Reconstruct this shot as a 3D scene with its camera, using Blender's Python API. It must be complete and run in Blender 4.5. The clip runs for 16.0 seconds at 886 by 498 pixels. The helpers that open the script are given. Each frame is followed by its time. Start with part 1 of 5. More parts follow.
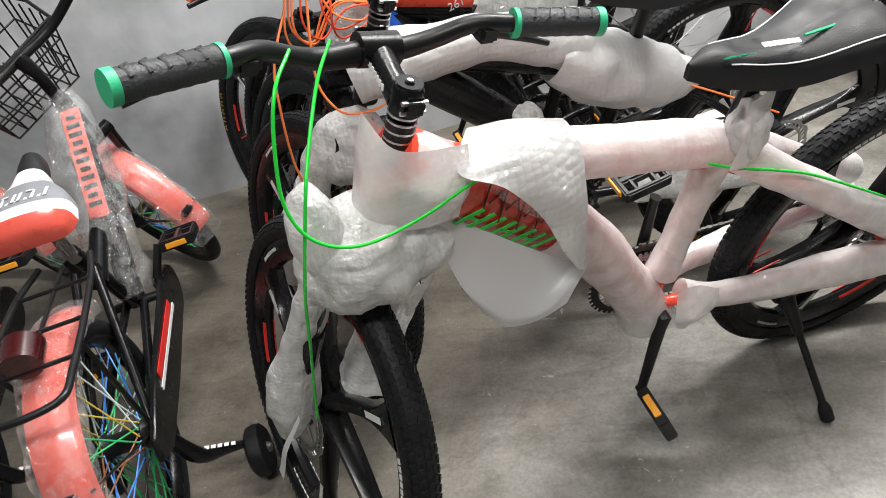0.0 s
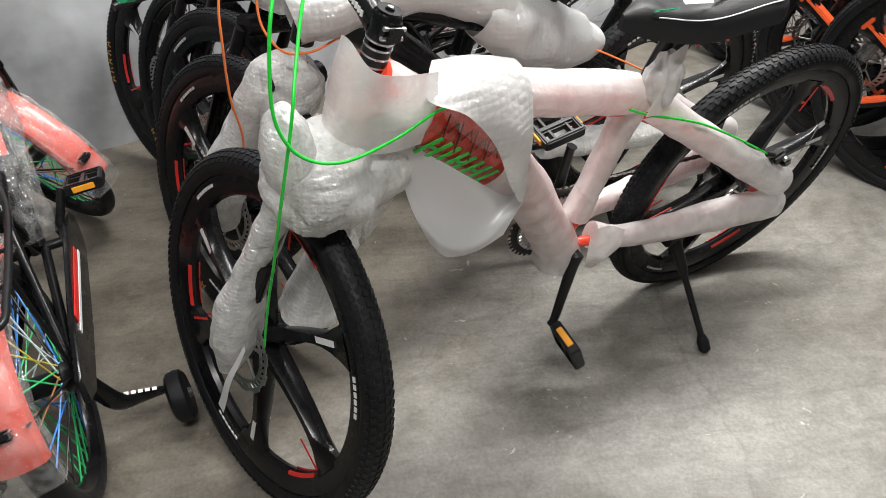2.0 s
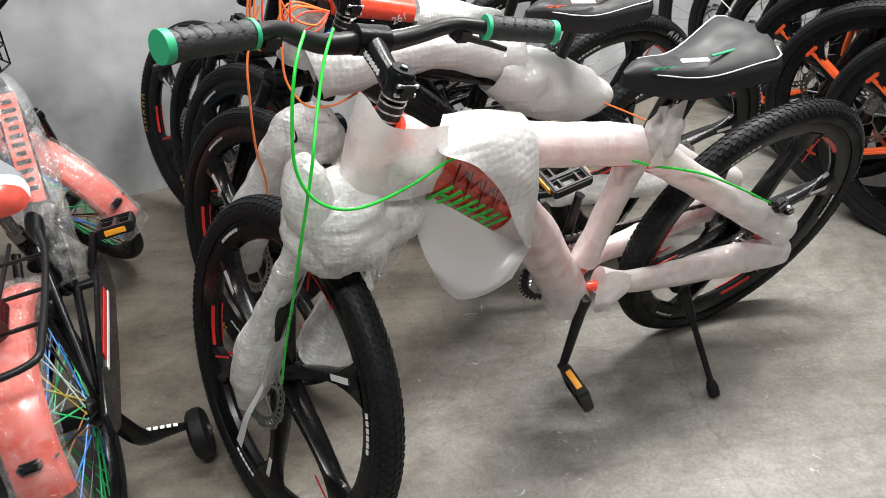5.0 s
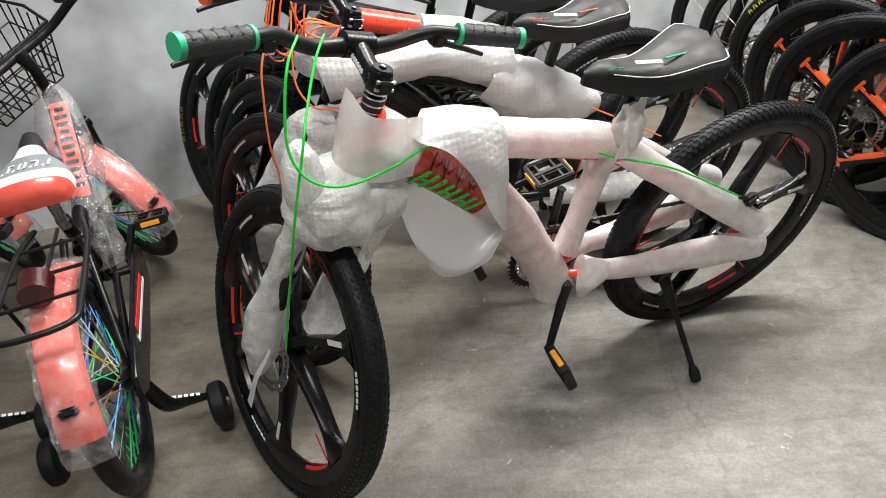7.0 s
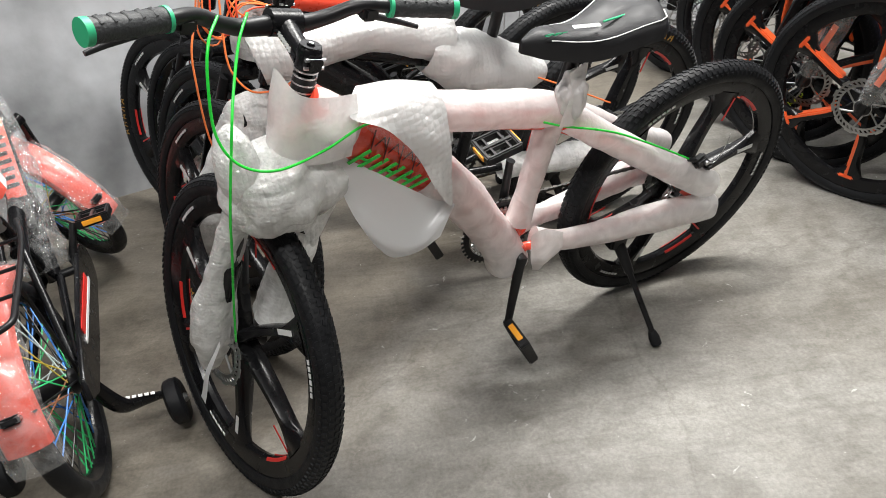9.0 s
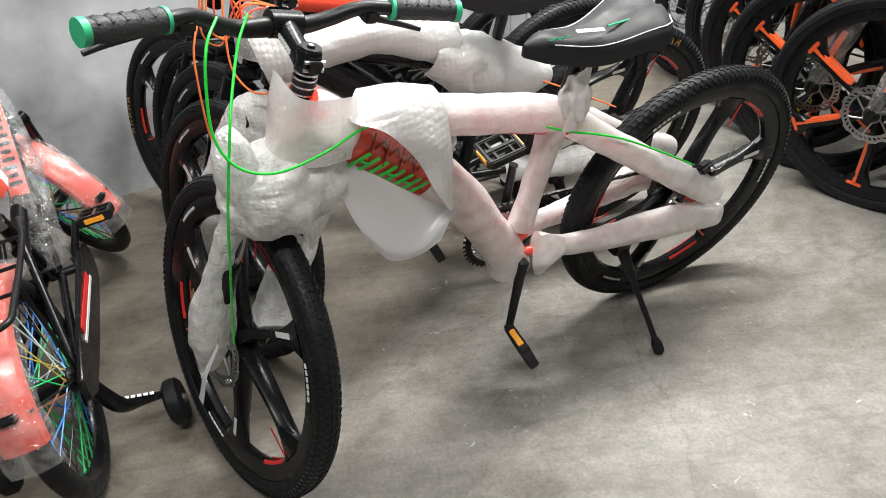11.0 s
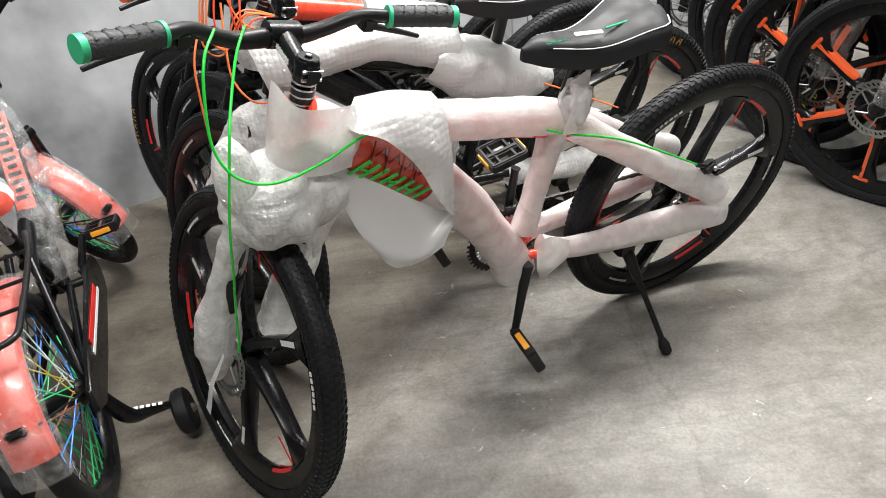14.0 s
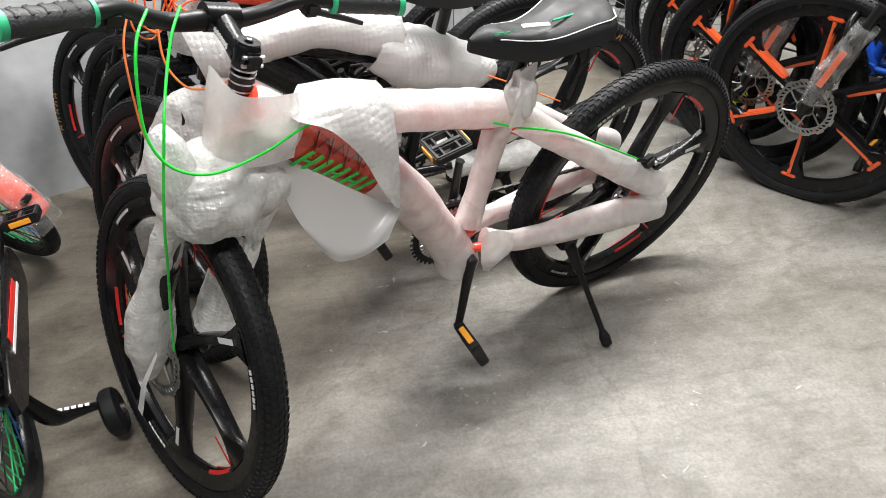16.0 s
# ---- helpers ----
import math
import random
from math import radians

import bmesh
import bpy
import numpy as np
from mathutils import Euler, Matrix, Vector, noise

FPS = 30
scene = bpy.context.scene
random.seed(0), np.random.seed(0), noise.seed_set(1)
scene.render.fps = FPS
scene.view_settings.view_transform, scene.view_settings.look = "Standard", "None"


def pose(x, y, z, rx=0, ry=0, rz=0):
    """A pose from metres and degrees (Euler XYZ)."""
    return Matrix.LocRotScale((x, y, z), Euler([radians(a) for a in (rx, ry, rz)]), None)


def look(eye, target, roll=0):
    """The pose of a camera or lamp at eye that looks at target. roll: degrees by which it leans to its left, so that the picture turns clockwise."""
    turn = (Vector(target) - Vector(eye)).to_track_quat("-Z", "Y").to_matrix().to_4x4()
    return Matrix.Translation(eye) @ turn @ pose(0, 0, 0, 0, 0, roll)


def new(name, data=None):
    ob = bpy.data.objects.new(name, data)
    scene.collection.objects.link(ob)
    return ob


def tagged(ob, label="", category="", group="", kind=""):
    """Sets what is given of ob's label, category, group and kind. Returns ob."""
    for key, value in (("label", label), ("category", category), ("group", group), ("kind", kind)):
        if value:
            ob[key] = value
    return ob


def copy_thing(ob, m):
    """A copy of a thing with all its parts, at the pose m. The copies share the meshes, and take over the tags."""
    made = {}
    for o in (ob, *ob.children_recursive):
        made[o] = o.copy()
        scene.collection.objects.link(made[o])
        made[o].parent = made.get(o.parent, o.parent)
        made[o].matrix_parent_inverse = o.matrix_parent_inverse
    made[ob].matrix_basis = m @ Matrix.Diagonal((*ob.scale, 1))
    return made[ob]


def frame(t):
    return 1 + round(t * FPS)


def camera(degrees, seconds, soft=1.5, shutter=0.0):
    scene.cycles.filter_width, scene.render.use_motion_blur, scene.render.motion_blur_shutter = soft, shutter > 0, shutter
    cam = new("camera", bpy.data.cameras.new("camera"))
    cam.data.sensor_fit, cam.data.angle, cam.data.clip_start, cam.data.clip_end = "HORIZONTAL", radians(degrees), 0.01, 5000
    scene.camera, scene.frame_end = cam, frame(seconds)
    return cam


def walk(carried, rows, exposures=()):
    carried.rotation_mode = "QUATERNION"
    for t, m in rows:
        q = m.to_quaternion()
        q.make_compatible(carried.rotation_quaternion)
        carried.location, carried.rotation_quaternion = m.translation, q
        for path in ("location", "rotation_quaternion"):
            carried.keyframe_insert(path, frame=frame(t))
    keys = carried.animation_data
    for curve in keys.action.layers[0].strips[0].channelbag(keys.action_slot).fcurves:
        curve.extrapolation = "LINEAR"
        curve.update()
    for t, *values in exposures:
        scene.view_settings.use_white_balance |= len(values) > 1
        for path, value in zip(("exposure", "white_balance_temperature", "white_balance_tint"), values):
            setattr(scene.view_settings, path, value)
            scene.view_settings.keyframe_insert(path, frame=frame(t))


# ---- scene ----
cam = camera(63.4, 16.0, 0.8)
PATH = [
    (0, (0.318, 0.214, 1.223), (0.112, 1.838, 0.074), -10.5),
    (0.5, (0.3, 0.198, 1.216), (0.076, 1.797, 0.035), -10.3),
    (1, (0.25, 0.172, 1.215), (0.231, 1.768, 0.009), -5.8),
    (1.5, (0.204, 0.146, 1.209), (0.373, 1.701, -0.037), -2.1),
    (2, (0.175, 0.117, 1.21), (0.354, 1.694, -0.007), -2.0),
    (2.5, (0.167, 0.13, 1.207), (0.255, 1.715, -0.01), -4.7),
    (3, (0.176, 0.236, 1.211), (0.106, 1.824, -0.002), -6.7),
    (3.5, (0.199, 0.34, 1.214), (0.082, 1.855, -0.086), -6.8),
    (4, (0.166, 0.26, 1.204), (0.262, 1.752, -0.125), -3.3),
    (4.5, (0.139, 0.131, 1.213), (0.303, 1.729, 0.021), 0.1),
    (4.7, (0.154, 0.104, 1.228), (0.324, 1.735, 0.083), -1.4),
    (6.8, (0.274, -0.11, 1.252), (0.297, 1.598, 0.211), -4.0),
    (7, (0.273, -0.111, 1.251), (0.3, 1.592, 0.203), -4.2),
    (7.5, (0.282, -0.125, 1.243), (0.33, 1.571, 0.183), -4.6),
    (8, (0.295, -0.13, 1.241), (0.376, 1.562, 0.177), -5.5),
    (8.5, (0.31, -0.122, 1.235), (0.482, 1.557, 0.162), -4.3),
    (9, (0.315, -0.094, 1.232), (0.416, 1.572, 0.131), -6.3),
    (9.5, (0.319, -0.084, 1.231), (0.397, 1.577, 0.121), -6.1),
    (9.7, (0.317, -0.083, 1.233), (0.392, 1.581, 0.126), -5.6),
    (12, (0.339, -0.084, 1.23), (0.413, 1.595, 0.146), -6.6),
    (12.5, (0.338, -0.083, 1.234), (0.387, 1.606, 0.163), -7.5),
    (13, (0.34, -0.077, 1.225), (0.395, 1.601, 0.138), -8.3),
    (13.5, (0.347, -0.074, 1.235), (0.414, 1.598, 0.139), -8.8),
    (14, (0.343, -0.082, 1.235), (0.398, 1.594, 0.145), -7.6),
    (14.5, (0.33, -0.087, 1.229), (0.378, 1.56, 0.095), -7.1),
    (15, (0.333, -0.094, 1.217), (0.412, 1.525, 0.045), -6.8),
    (15.5, (0.333, -0.098, 1.217), (0.439, 1.543, 0.078), -5.8),
    (16, (0.328, -0.058, 1.226), (0.556, 1.58, 0.102), -4.2),
]
walk(cam, [(t, look(eye, target, roll)) for t, eye, target, roll in PATH], [(0.0, -0.24), (1.0, -0.22), (3.0, -0.16), (5.0, -0.16), (7.0, -0.18), (9.0, -0.09), (12.0, -0.06), (14.5, -0.03), (16.0, 0.05)])

# ---- light: a closed shop with rows of ceiling tubes ----
world = bpy.data.worlds.new("world")
scene.world = world
world.use_nodes = True
world.node_tree.nodes["Background"].inputs[0].default_value = (0.8, 0.85, 0.9, 1)
world.node_tree.nodes["Background"].inputs[1].default_value = 0.008
LAMPS = [(0.9, 2.2, 108, 1.2), (1.8, 2.1, 98, 1.2), (2.8, 1.9, 44, 1.2), (-2.0, 0.4, 4, 1.2), (0.1, -0.5, 80, 1.2), (0.5, 1.3, 46, 1.2)]


def lamp(x, y, watts, length):
    data = bpy.data.lights.new("tube_light", "AREA")
    data.shape, data.size, data.size_y, data.energy = "RECTANGLE", length, 0.25, watts
    data.color = (1.0, 0.985, 0.95)
    ob = new("tube_light_source", data)
    ob.matrix_world = pose(x, y, 3.12)
    return ob


for row in LAMPS:
    lamp(*row)

# ---- materials ----


def material(name, color, rough=0.5, metal=0.0, scale=30.0, vary=0.15, bump=0.0, bump_scale=80.0, big=3.0, coat=0.0, transmission=0.0,
             random_tint=0.0, spec=0.5):
    m = bpy.data.materials.new(name)
    m.use_nodes = True
    nt = m.node_tree
    b = nt.nodes["Principled BSDF"]
    co = nt.nodes.new("ShaderNodeTexCoord")
    n1, n2 = nt.nodes.new("ShaderNodeTexNoise"), nt.nodes.new("ShaderNodeTexNoise")
    n1.inputs["Scale"].default_value, n1.inputs["Detail"].default_value = scale, 6
    n2.inputs["Scale"].default_value, n2.inputs["Detail"].default_value = big, 4
    add = nt.nodes.new("ShaderNodeMath")
    add.operation = "ADD"
    nt.links.new(co.outputs["Object"], n1.inputs["Vector"])
    nt.links.new(co.outputs["Object"], n2.inputs["Vector"])
    nt.links.new(n1.outputs[0], add.inputs[0])
    nt.links.new(n2.outputs[0], add.inputs[1])
    ramp = nt.nodes.new("ShaderNodeMapRange")
    ramp.inputs[1].default_value, ramp.inputs[2].default_value = 0.6, 1.4
    ramp.inputs[3].default_value, ramp.inputs[4].default_value = 1 - vary, 1 + vary
    nt.links.new(add.outputs[0], ramp.inputs[0])
    mul = nt.nodes.new("ShaderNodeVectorMath")
    mul.operation = "SCALE"
    mul.inputs[0].default_value = color[:3]
    nt.links.new(ramp.outputs[0], mul.inputs[3])
    nt.links.new(mul.outputs[0], b.inputs["Base Color"])
    rr = nt.nodes.new("ShaderNodeMapRange")
    rr.inputs[1].default_value, rr.inputs[2].default_value = 0.3, 0.7
    rr.inputs[3].default_value, rr.inputs[4].default_value = max(0.02, rough * 0.75), min(1, rough * 1.25)
    nt.links.new(n1.outputs[0], rr.inputs[0])
    nt.links.new(rr.outputs[0], b.inputs["Roughness"])
    b.inputs["Metallic"].default_value = metal
    b.inputs["Coat Weight"].default_value = coat
    b.inputs["Coat Roughness"].default_value = 0.08
    b.inputs["Specular IOR Level"].default_value = spec
    b.inputs["Transmission Weight"].default_value = transmission
    if bump:
        nb, bp = nt.nodes.new("ShaderNodeTexNoise"), nt.nodes.new("ShaderNodeBump")
        nb.inputs["Scale"].default_value, nb.inputs["Detail"].default_value = bump_scale, 3
        bp.inputs["Strength"].default_value, bp.inputs["Distance"].default_value = bump, 0.004
        nt.links.new(co.outputs["Object"], nb.inputs["Vector"])
        nt.links.new(nb.outputs[0], bp.inputs["Height"])
        nt.links.new(bp.outputs[0], b.inputs["Normal"])
    return m


RUBBER = material("tyre_rubber", (0.0105, 0.011, 0.0125), 0.5, vary=0.3, bump=0.2, bump_scale=300, spec=0.2)
BLACK = material("black_gloss_paint", (0.007, 0.007, 0.008), 0.24, spec=0.25, vary=0.2)
SATIN = material("black_satin_metal", (0.01, 0.01, 0.011), 0.36, vary=0.25, bump=0.05, bump_scale=400, spec=0.28)
STEEL = material("steel", (0.55, 0.55, 0.56), 0.3, 1.0, vary=0.15)
DISC = material("brushed_disc_steel", (0.4, 0.4, 0.4), 0.35, 1.0, vary=0.2)
CHAIN = material("oiled_chain", (0.09, 0.085, 0.08), 0.4, 0.9, vary=0.3)
RED = material("red_paint", (0.76, 0.062, 0.028), 0.3, coat=0.4, vary=0.1)
RED_DECAL = material("red_decal", (0.65, 0.03, 0.025), 0.35, vary=0.1)
ORANGE = material("orange_paint", (0.85, 0.13, 0.035), 0.35, coat=0.3, vary=0.1)
WHITE_DECAL = material("white_decal", (0.75, 0.75, 0.75), 0.4, vary=0.08)
GOLD_DECAL = material("gold_decal", (0.5, 0.27, 0.05), 0.45, vary=0.1)
BLUE = material("blue_paint", (0.02, 0.12, 0.65), 0.35, vary=0.1)
GREEN = material("green_cable_sleeve", (0.02, 0.62, 0.05), 0.3, vary=0.06)
GREEN_GRIP = material("green_rubber", (0.03, 0.42, 0.2), 0.5, vary=0.1)
ORANGE_CABLE = material("orange_cable_sleeve", (0.9, 0.22, 0.06), 0.35, vary=0.06)
RED_CABLE = material("red_cable_sleeve", (0.8, 0.08, 0.03), 0.35, vary=0.06)
GRIP = material("black_grip_rubber", (0.022, 0.024, 0.026), 0.6, vary=0.25, bump=0.4, bump_scale=250)
SADDLE = material("black_vinyl", (0.016, 0.016, 0.018), 0.5, vary=0.2, bump=0.15, bump_scale=500, spec=0.3)
AMBER = material("amber_reflector", (0.85, 0.36, 0.03), 0.2, coat=0.5, vary=0.15, bump=0.4, bump_scale=350)
CORAL = material("coral_plastic", (0.7, 0.1, 0.07), 0.3, coat=0.4, vary=0.1)
FLUO = material("fluorescent_yellow_plastic", (0.6, 0.75, 0.05), 0.4, vary=0.1)


def film(name, color, rough, opacity, cells=0.0, crease=0.5, crease_scale=16.0, cell_bump=0.3, through_light=0.25, spread=0.12, shine=1.45, relief=0.3, glaze=0.08):
    """Thin packing film: pale, lets light through, creased; cells: bubbles a metre (0: none)."""
    m = bpy.data.materials.new(name)
    m.use_nodes = True
    nt = m.node_tree
    b = nt.nodes["Principled BSDF"]
    out = nt.nodes["Material Output"]
    co = nt.nodes.new("ShaderNodeTexCoord")

    def noise_node(scale, detail, distortion=0.0, kind="FBM"):
        n = nt.nodes.new("ShaderNodeTexNoise")
        n.noise_type = kind
        n.inputs["Scale"].default_value, n.inputs["Detail"].default_value, n.inputs["Distortion"].default_value = scale, detail, distortion
        nt.links.new(co.outputs["Object"], n.inputs["Vector"])
        return n

    def bump_node(height, strength, distance, normal=None, invert=False):
        n = nt.nodes.new("ShaderNodeBump")
        n.inputs["Strength"].default_value, n.inputs["Distance"].default_value, n.invert = strength, distance, invert
        nt.links.new(height, n.inputs["Height"])
        if normal:
            nt.links.new(normal, n.inputs["Normal"])
        return n.outputs[0]

    fold = noise_node(crease_scale, 2, 0.4)
    tight = noise_node(crease_scale * 5.0, 2, 0.5)
    gloss_n = bump_node(tight.outputs[0], crease, 0.01, bump_node(fold.outputs[0], crease, 0.02))
    base_n = bump_node(tight.outputs[0], crease * relief, 0.006, bump_node(fold.outputs[0], crease * relief, 0.02))
    if cells:
        v2 = nt.nodes.new("ShaderNodeTexVoronoi")
        v2.inputs["Scale"].default_value, v2.inputs["Randomness"].default_value = cells, 0.25
        nt.links.new(co.outputs["Object"], v2.inputs["Vector"])
        gloss_n = bump_node(v2.outputs["Distance"], cell_bump, 0.005, gloss_n, True)
        base_n = bump_node(v2.outputs["Distance"], cell_bump * 0.45, 0.003, base_n, True)
    nt.links.new(base_n, b.inputs["Normal"])
    b.inputs["Base Color"].default_value = (*color, 1)
    b.inputs["Roughness"].default_value = 0.5
    b.inputs["Specular IOR Level"].default_value = 0.3
    tl, tr, gl = nt.nodes.new("ShaderNodeBsdfTranslucent"), nt.nodes.new("ShaderNodeBsdfTransparent"), nt.nodes.new("ShaderNodeBsdfGlossy")
    tl.inputs["Color"].default_value = (*color, 1)
    gl.inputs["Roughness"].default_value = rough
    gl.inputs["Color"].default_value = (0.95, 0.95, 0.95, 1)
    nt.links.new(gloss_n, gl.inputs["Normal"])
    m1, m2, m3, fr = (nt.nodes.new("ShaderNodeMixShader"), nt.nodes.new("ShaderNodeMixShader"), nt.nodes.new("ShaderNodeMixShader"), nt.nodes.new("ShaderNodeLayerWeight"))
    m1.inputs[0].default_value = through_light
    nt.links.new(b.outputs[0], m1.inputs[1])
    nt.links.new(tl.outputs[0], m1.inputs[2])
    # several layers lie over one another in places
    layer, mr, cap = noise_node(crease_scale * 1.3, 4, 0.8), nt.nodes.new("ShaderNodeMapRange"), nt.nodes.new("ShaderNodeMath")
    mr.inputs[1].default_value, mr.inputs[2].default_value = 0.36, 0.64
    mr.inputs[3].default_value, mr.inputs[4].default_value = max(0, opacity - spread), min(1, opacity + spread)
    nt.links.new(layer.outputs[0], mr.inputs[0])
    nt.links.new(mr.outputs[0], m2.inputs[0])
    nt.links.new(tr.outputs[0], m2.inputs[1])
    nt.links.new(m1.outputs[0], m2.inputs[2])
    fr.inputs["Blend"].default_value = 0.25
    cap.operation, cap.use_clamp = "MULTIPLY_ADD", True
    cap.inputs[1].default_value, cap.inputs[2].default_value = shine - 1.0, glaze
    nt.links.new(fr.outputs["Facing"], cap.inputs[0])
    nt.links.new(cap.outputs[0], m3.inputs[0])
    nt.links.new(m2.outputs[0], m3.inputs[1])
    nt.links.new(gl.outputs[0], m3.inputs[2])
    nt.links.new(m3.outputs[0], out.inputs[0])
    return m


PINK_WRAP = film("foam_film_over_red", (0.87, 0.845, 0.84), 0.08, 0.84, 95.0, 0.45, 17, 0.35, 0.3, 0.1, 1.2, relief=0.2, glaze=0.11)
HEAD_WRAP = film("bubble_film_sleeve", (0.86, 0.845, 0.84), 0.08, 0.88, 95.0, 0.6, 16, 0.8, 0.3, 0.08, 1.2, relief=0.3, glaze=0.12)
WHITE_WRAP = film("white_foam_film", (0.68, 0.68, 0.675), 0.12, 1.0, 85.0, 0.5, 11, 1.0, 0.2, 0.0, 1.15, relief=0.3, glaze=0.1)
BUBBLE = film("bubble_film", (0.95, 0.955, 0.945), 0.06, 0.86, 120.0, 0.9, 26, 1.0, 0.3, 0.13, 1.3, relief=0.38, glaze=0.2)
CLEAR = film("clear_film", (0.9, 0.91, 0.91), 0.06, 0.13, 0.0, 0.9, 24, 0.0, 0.25, 0.09, 1.4)
PAPER_FOAM = film("smooth_white_foam_sheet", (0.8, 0.805, 0.82), 0.4, 1.0, 0.0, 0.12, 5, 0, 0.35, 0.0, 1.2)


def floor_material():
    m = bpy.data.materials.new("worn_concrete")
    m.use_nodes = True
    nt = m.node_tree
    b = nt.nodes["Principled BSDF"]
    co = nt.nodes.new("ShaderNodeTexCoord")
    def noise_node(scale, detail, dist=0.0):
        n = nt.nodes.new("ShaderNodeTexNoise")
        n.inputs["Scale"].default_value, n.inputs["Detail"].default_value, n.inputs["Distortion"].default_value = scale, detail, dist
        n.inputs["Roughness"].default_value = 0.62
        nt.links.new(co.outputs["Object"], n.inputs["Vector"])
        return n
    def ramp(src, stops):
        r = nt.nodes.new("ShaderNodeValToRGB")
        while len(r.color_ramp.elements) < len(stops):
            r.color_ramp.elements.new(0.5)
        for e, (p, c) in zip(r.color_ramp.elements, stops):
            e.position, e.color = p, (*c, 1)
        nt.links.new(src, r.inputs[0])
        return r
    def mix(kind, fac, a, c):
        x = nt.nodes.new("ShaderNodeMix")
        x.data_type, x.blend_type = "RGBA", kind
        if isinstance(fac, float):
            x.inputs[0].default_value = fac
        else:
            nt.links.new(fac, x.inputs[0])
        nt.links.new(a, x.inputs[6])
        nt.links.new(c, x.inputs[7])
        return x.outputs[2]
    big = ramp(noise_node(1.6, 8, 0.6).outputs[0], [(0.3, (0.175, 0.163, 0.143)), (0.5, (0.218, 0.209, 0.192)), (0.7, (0.252, 0.245, 0.23))])
    mid = ramp(noise_node(7.5, 8, 0.4).outputs[0], [(0.33, (0.66, 0.645, 0.61)), (0.47, (0.93, 0.925, 0.915)), (0.64, (1.08, 1.08, 1.07))])
    patch = ramp(noise_node(21, 6, 1.2).outputs[0], [(0.34, (0.82, 0.81, 0.79)), (0.5, (0.99, 0.985, 0.98)), (0.62, (1.08, 1.08, 1.075))])
    fine = ramp(noise_node(120, 4).outputs[0], [(0.3, (0.7, 0.7, 0.7)), (0.7, (1.14, 1.14, 1.14))])
    c = mix("MULTIPLY", 0.85, big.outputs[0], mid.outputs[0])
    c = mix("MULTIPLY", 0.8, c, patch.outputs[0])
    c = mix("MULTIPLY", 0.8, c, fine.outputs[0])
    st = nt.nodes.new("ShaderNodeMapping")
    st.inputs["Rotation"].default_value = (0, 0, 0.5)
    st.inputs["Scale"].default_value = (1.0, 4.5, 1.0)
    nt.links.new(co.outputs["Object"], st.inputs["Vector"])
    sn = noise_node(5.5, 9, 1.0)
    nt.links.new(st.outputs[0], sn.inputs["Vector"])
    streak = ramp(sn.outputs[0], [(0.32, (0.72, 0.7, 0.68)), (0.5, (1, 1, 1)), (0.7, (1.14, 1.14, 1.14))])
    c = mix("MULTIPLY", 0.7, c, streak.outputs[0])
    # brown dirt plus the bicycles' shade, painted in towards the back left
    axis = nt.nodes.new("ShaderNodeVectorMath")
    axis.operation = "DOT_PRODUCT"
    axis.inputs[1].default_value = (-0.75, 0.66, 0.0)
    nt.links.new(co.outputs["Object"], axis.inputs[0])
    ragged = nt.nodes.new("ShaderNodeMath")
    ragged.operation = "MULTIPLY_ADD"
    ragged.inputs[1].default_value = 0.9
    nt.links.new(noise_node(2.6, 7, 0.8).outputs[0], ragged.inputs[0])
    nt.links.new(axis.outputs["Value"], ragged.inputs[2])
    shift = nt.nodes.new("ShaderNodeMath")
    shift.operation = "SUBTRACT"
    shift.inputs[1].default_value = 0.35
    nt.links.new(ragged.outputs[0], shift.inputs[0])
    dirt_and_shade = ramp(shift.outputs[0], [(0.6, (1, 1, 1)), (1.0, (0.7, 0.64, 0.56))])
    c = mix("MULTIPLY", 0.9, c, dirt_and_shade.outputs[0])
    chip = ramp(noise_node(15, 7, 2.2).outputs[0], [(0.67, (0, 0, 0)), (0.71, (1, 1, 1))])
    lime = nt.nodes.new("ShaderNodeRGB")
    lime.outputs[0].default_value = (0.6, 0.59, 0.56, 1)
    f = nt.nodes.new("ShaderNodeMath")
    f.operation = "MULTIPLY"
    f.inputs[1].default_value = 0.5
    nt.links.new(chip.outputs[0], f.inputs[0])
    c = mix("MIX", f.outputs[0], c, lime.outputs[0])
    vo = nt.nodes.new("ShaderNodeTexVoronoi")
    vo.feature = "DISTANCE_TO_EDGE"
    vo.inputs["Scale"].default_value = 0.55
    wob = nt.nodes.new("ShaderNodeVectorMath")
    wob.operation = "MULTIPLY_ADD"
    wob.inputs[1].default_value = (0.25, 0.25, 0.25)
    nt.links.new(noise_node(3, 8, 0.5).outputs[1], wob.inputs[0])
    nt.links.new(co.outputs["Object"], wob.inputs[2])
    nt.links.new(wob.outputs[0], vo.inputs["Vector"])
    crack = ramp(vo.outputs["Distance"], [(0.0, (0.7, 0.68, 0.66)), (0.0015, (1, 1, 1))])
    c = mix("MULTIPLY", 0.6, c, crack.outputs[0])
    nt.links.new(c, b.inputs["Base Color"])
    rr = nt.nodes.new("ShaderNodeMapRange")
    rr.inputs[3].default_value, rr.inputs[4].default_value = 0.3, 0.62
    nt.links.new(noise_node(5, 6).outputs[0], rr.inputs[0])
    nt.links.new(rr.outputs[0], b.inputs["Roughness"])
    bp = nt.nodes.new("ShaderNodeBump")
    bp.inputs["Strength"].default_value, bp.inputs["Distance"].default_value = 0.25, 0.004
    nt.links.new(noise_node(45, 6).outputs[0], bp.inputs["Height"])
    nt.links.new(bp.outputs[0], b.inputs["Normal"])
    return m


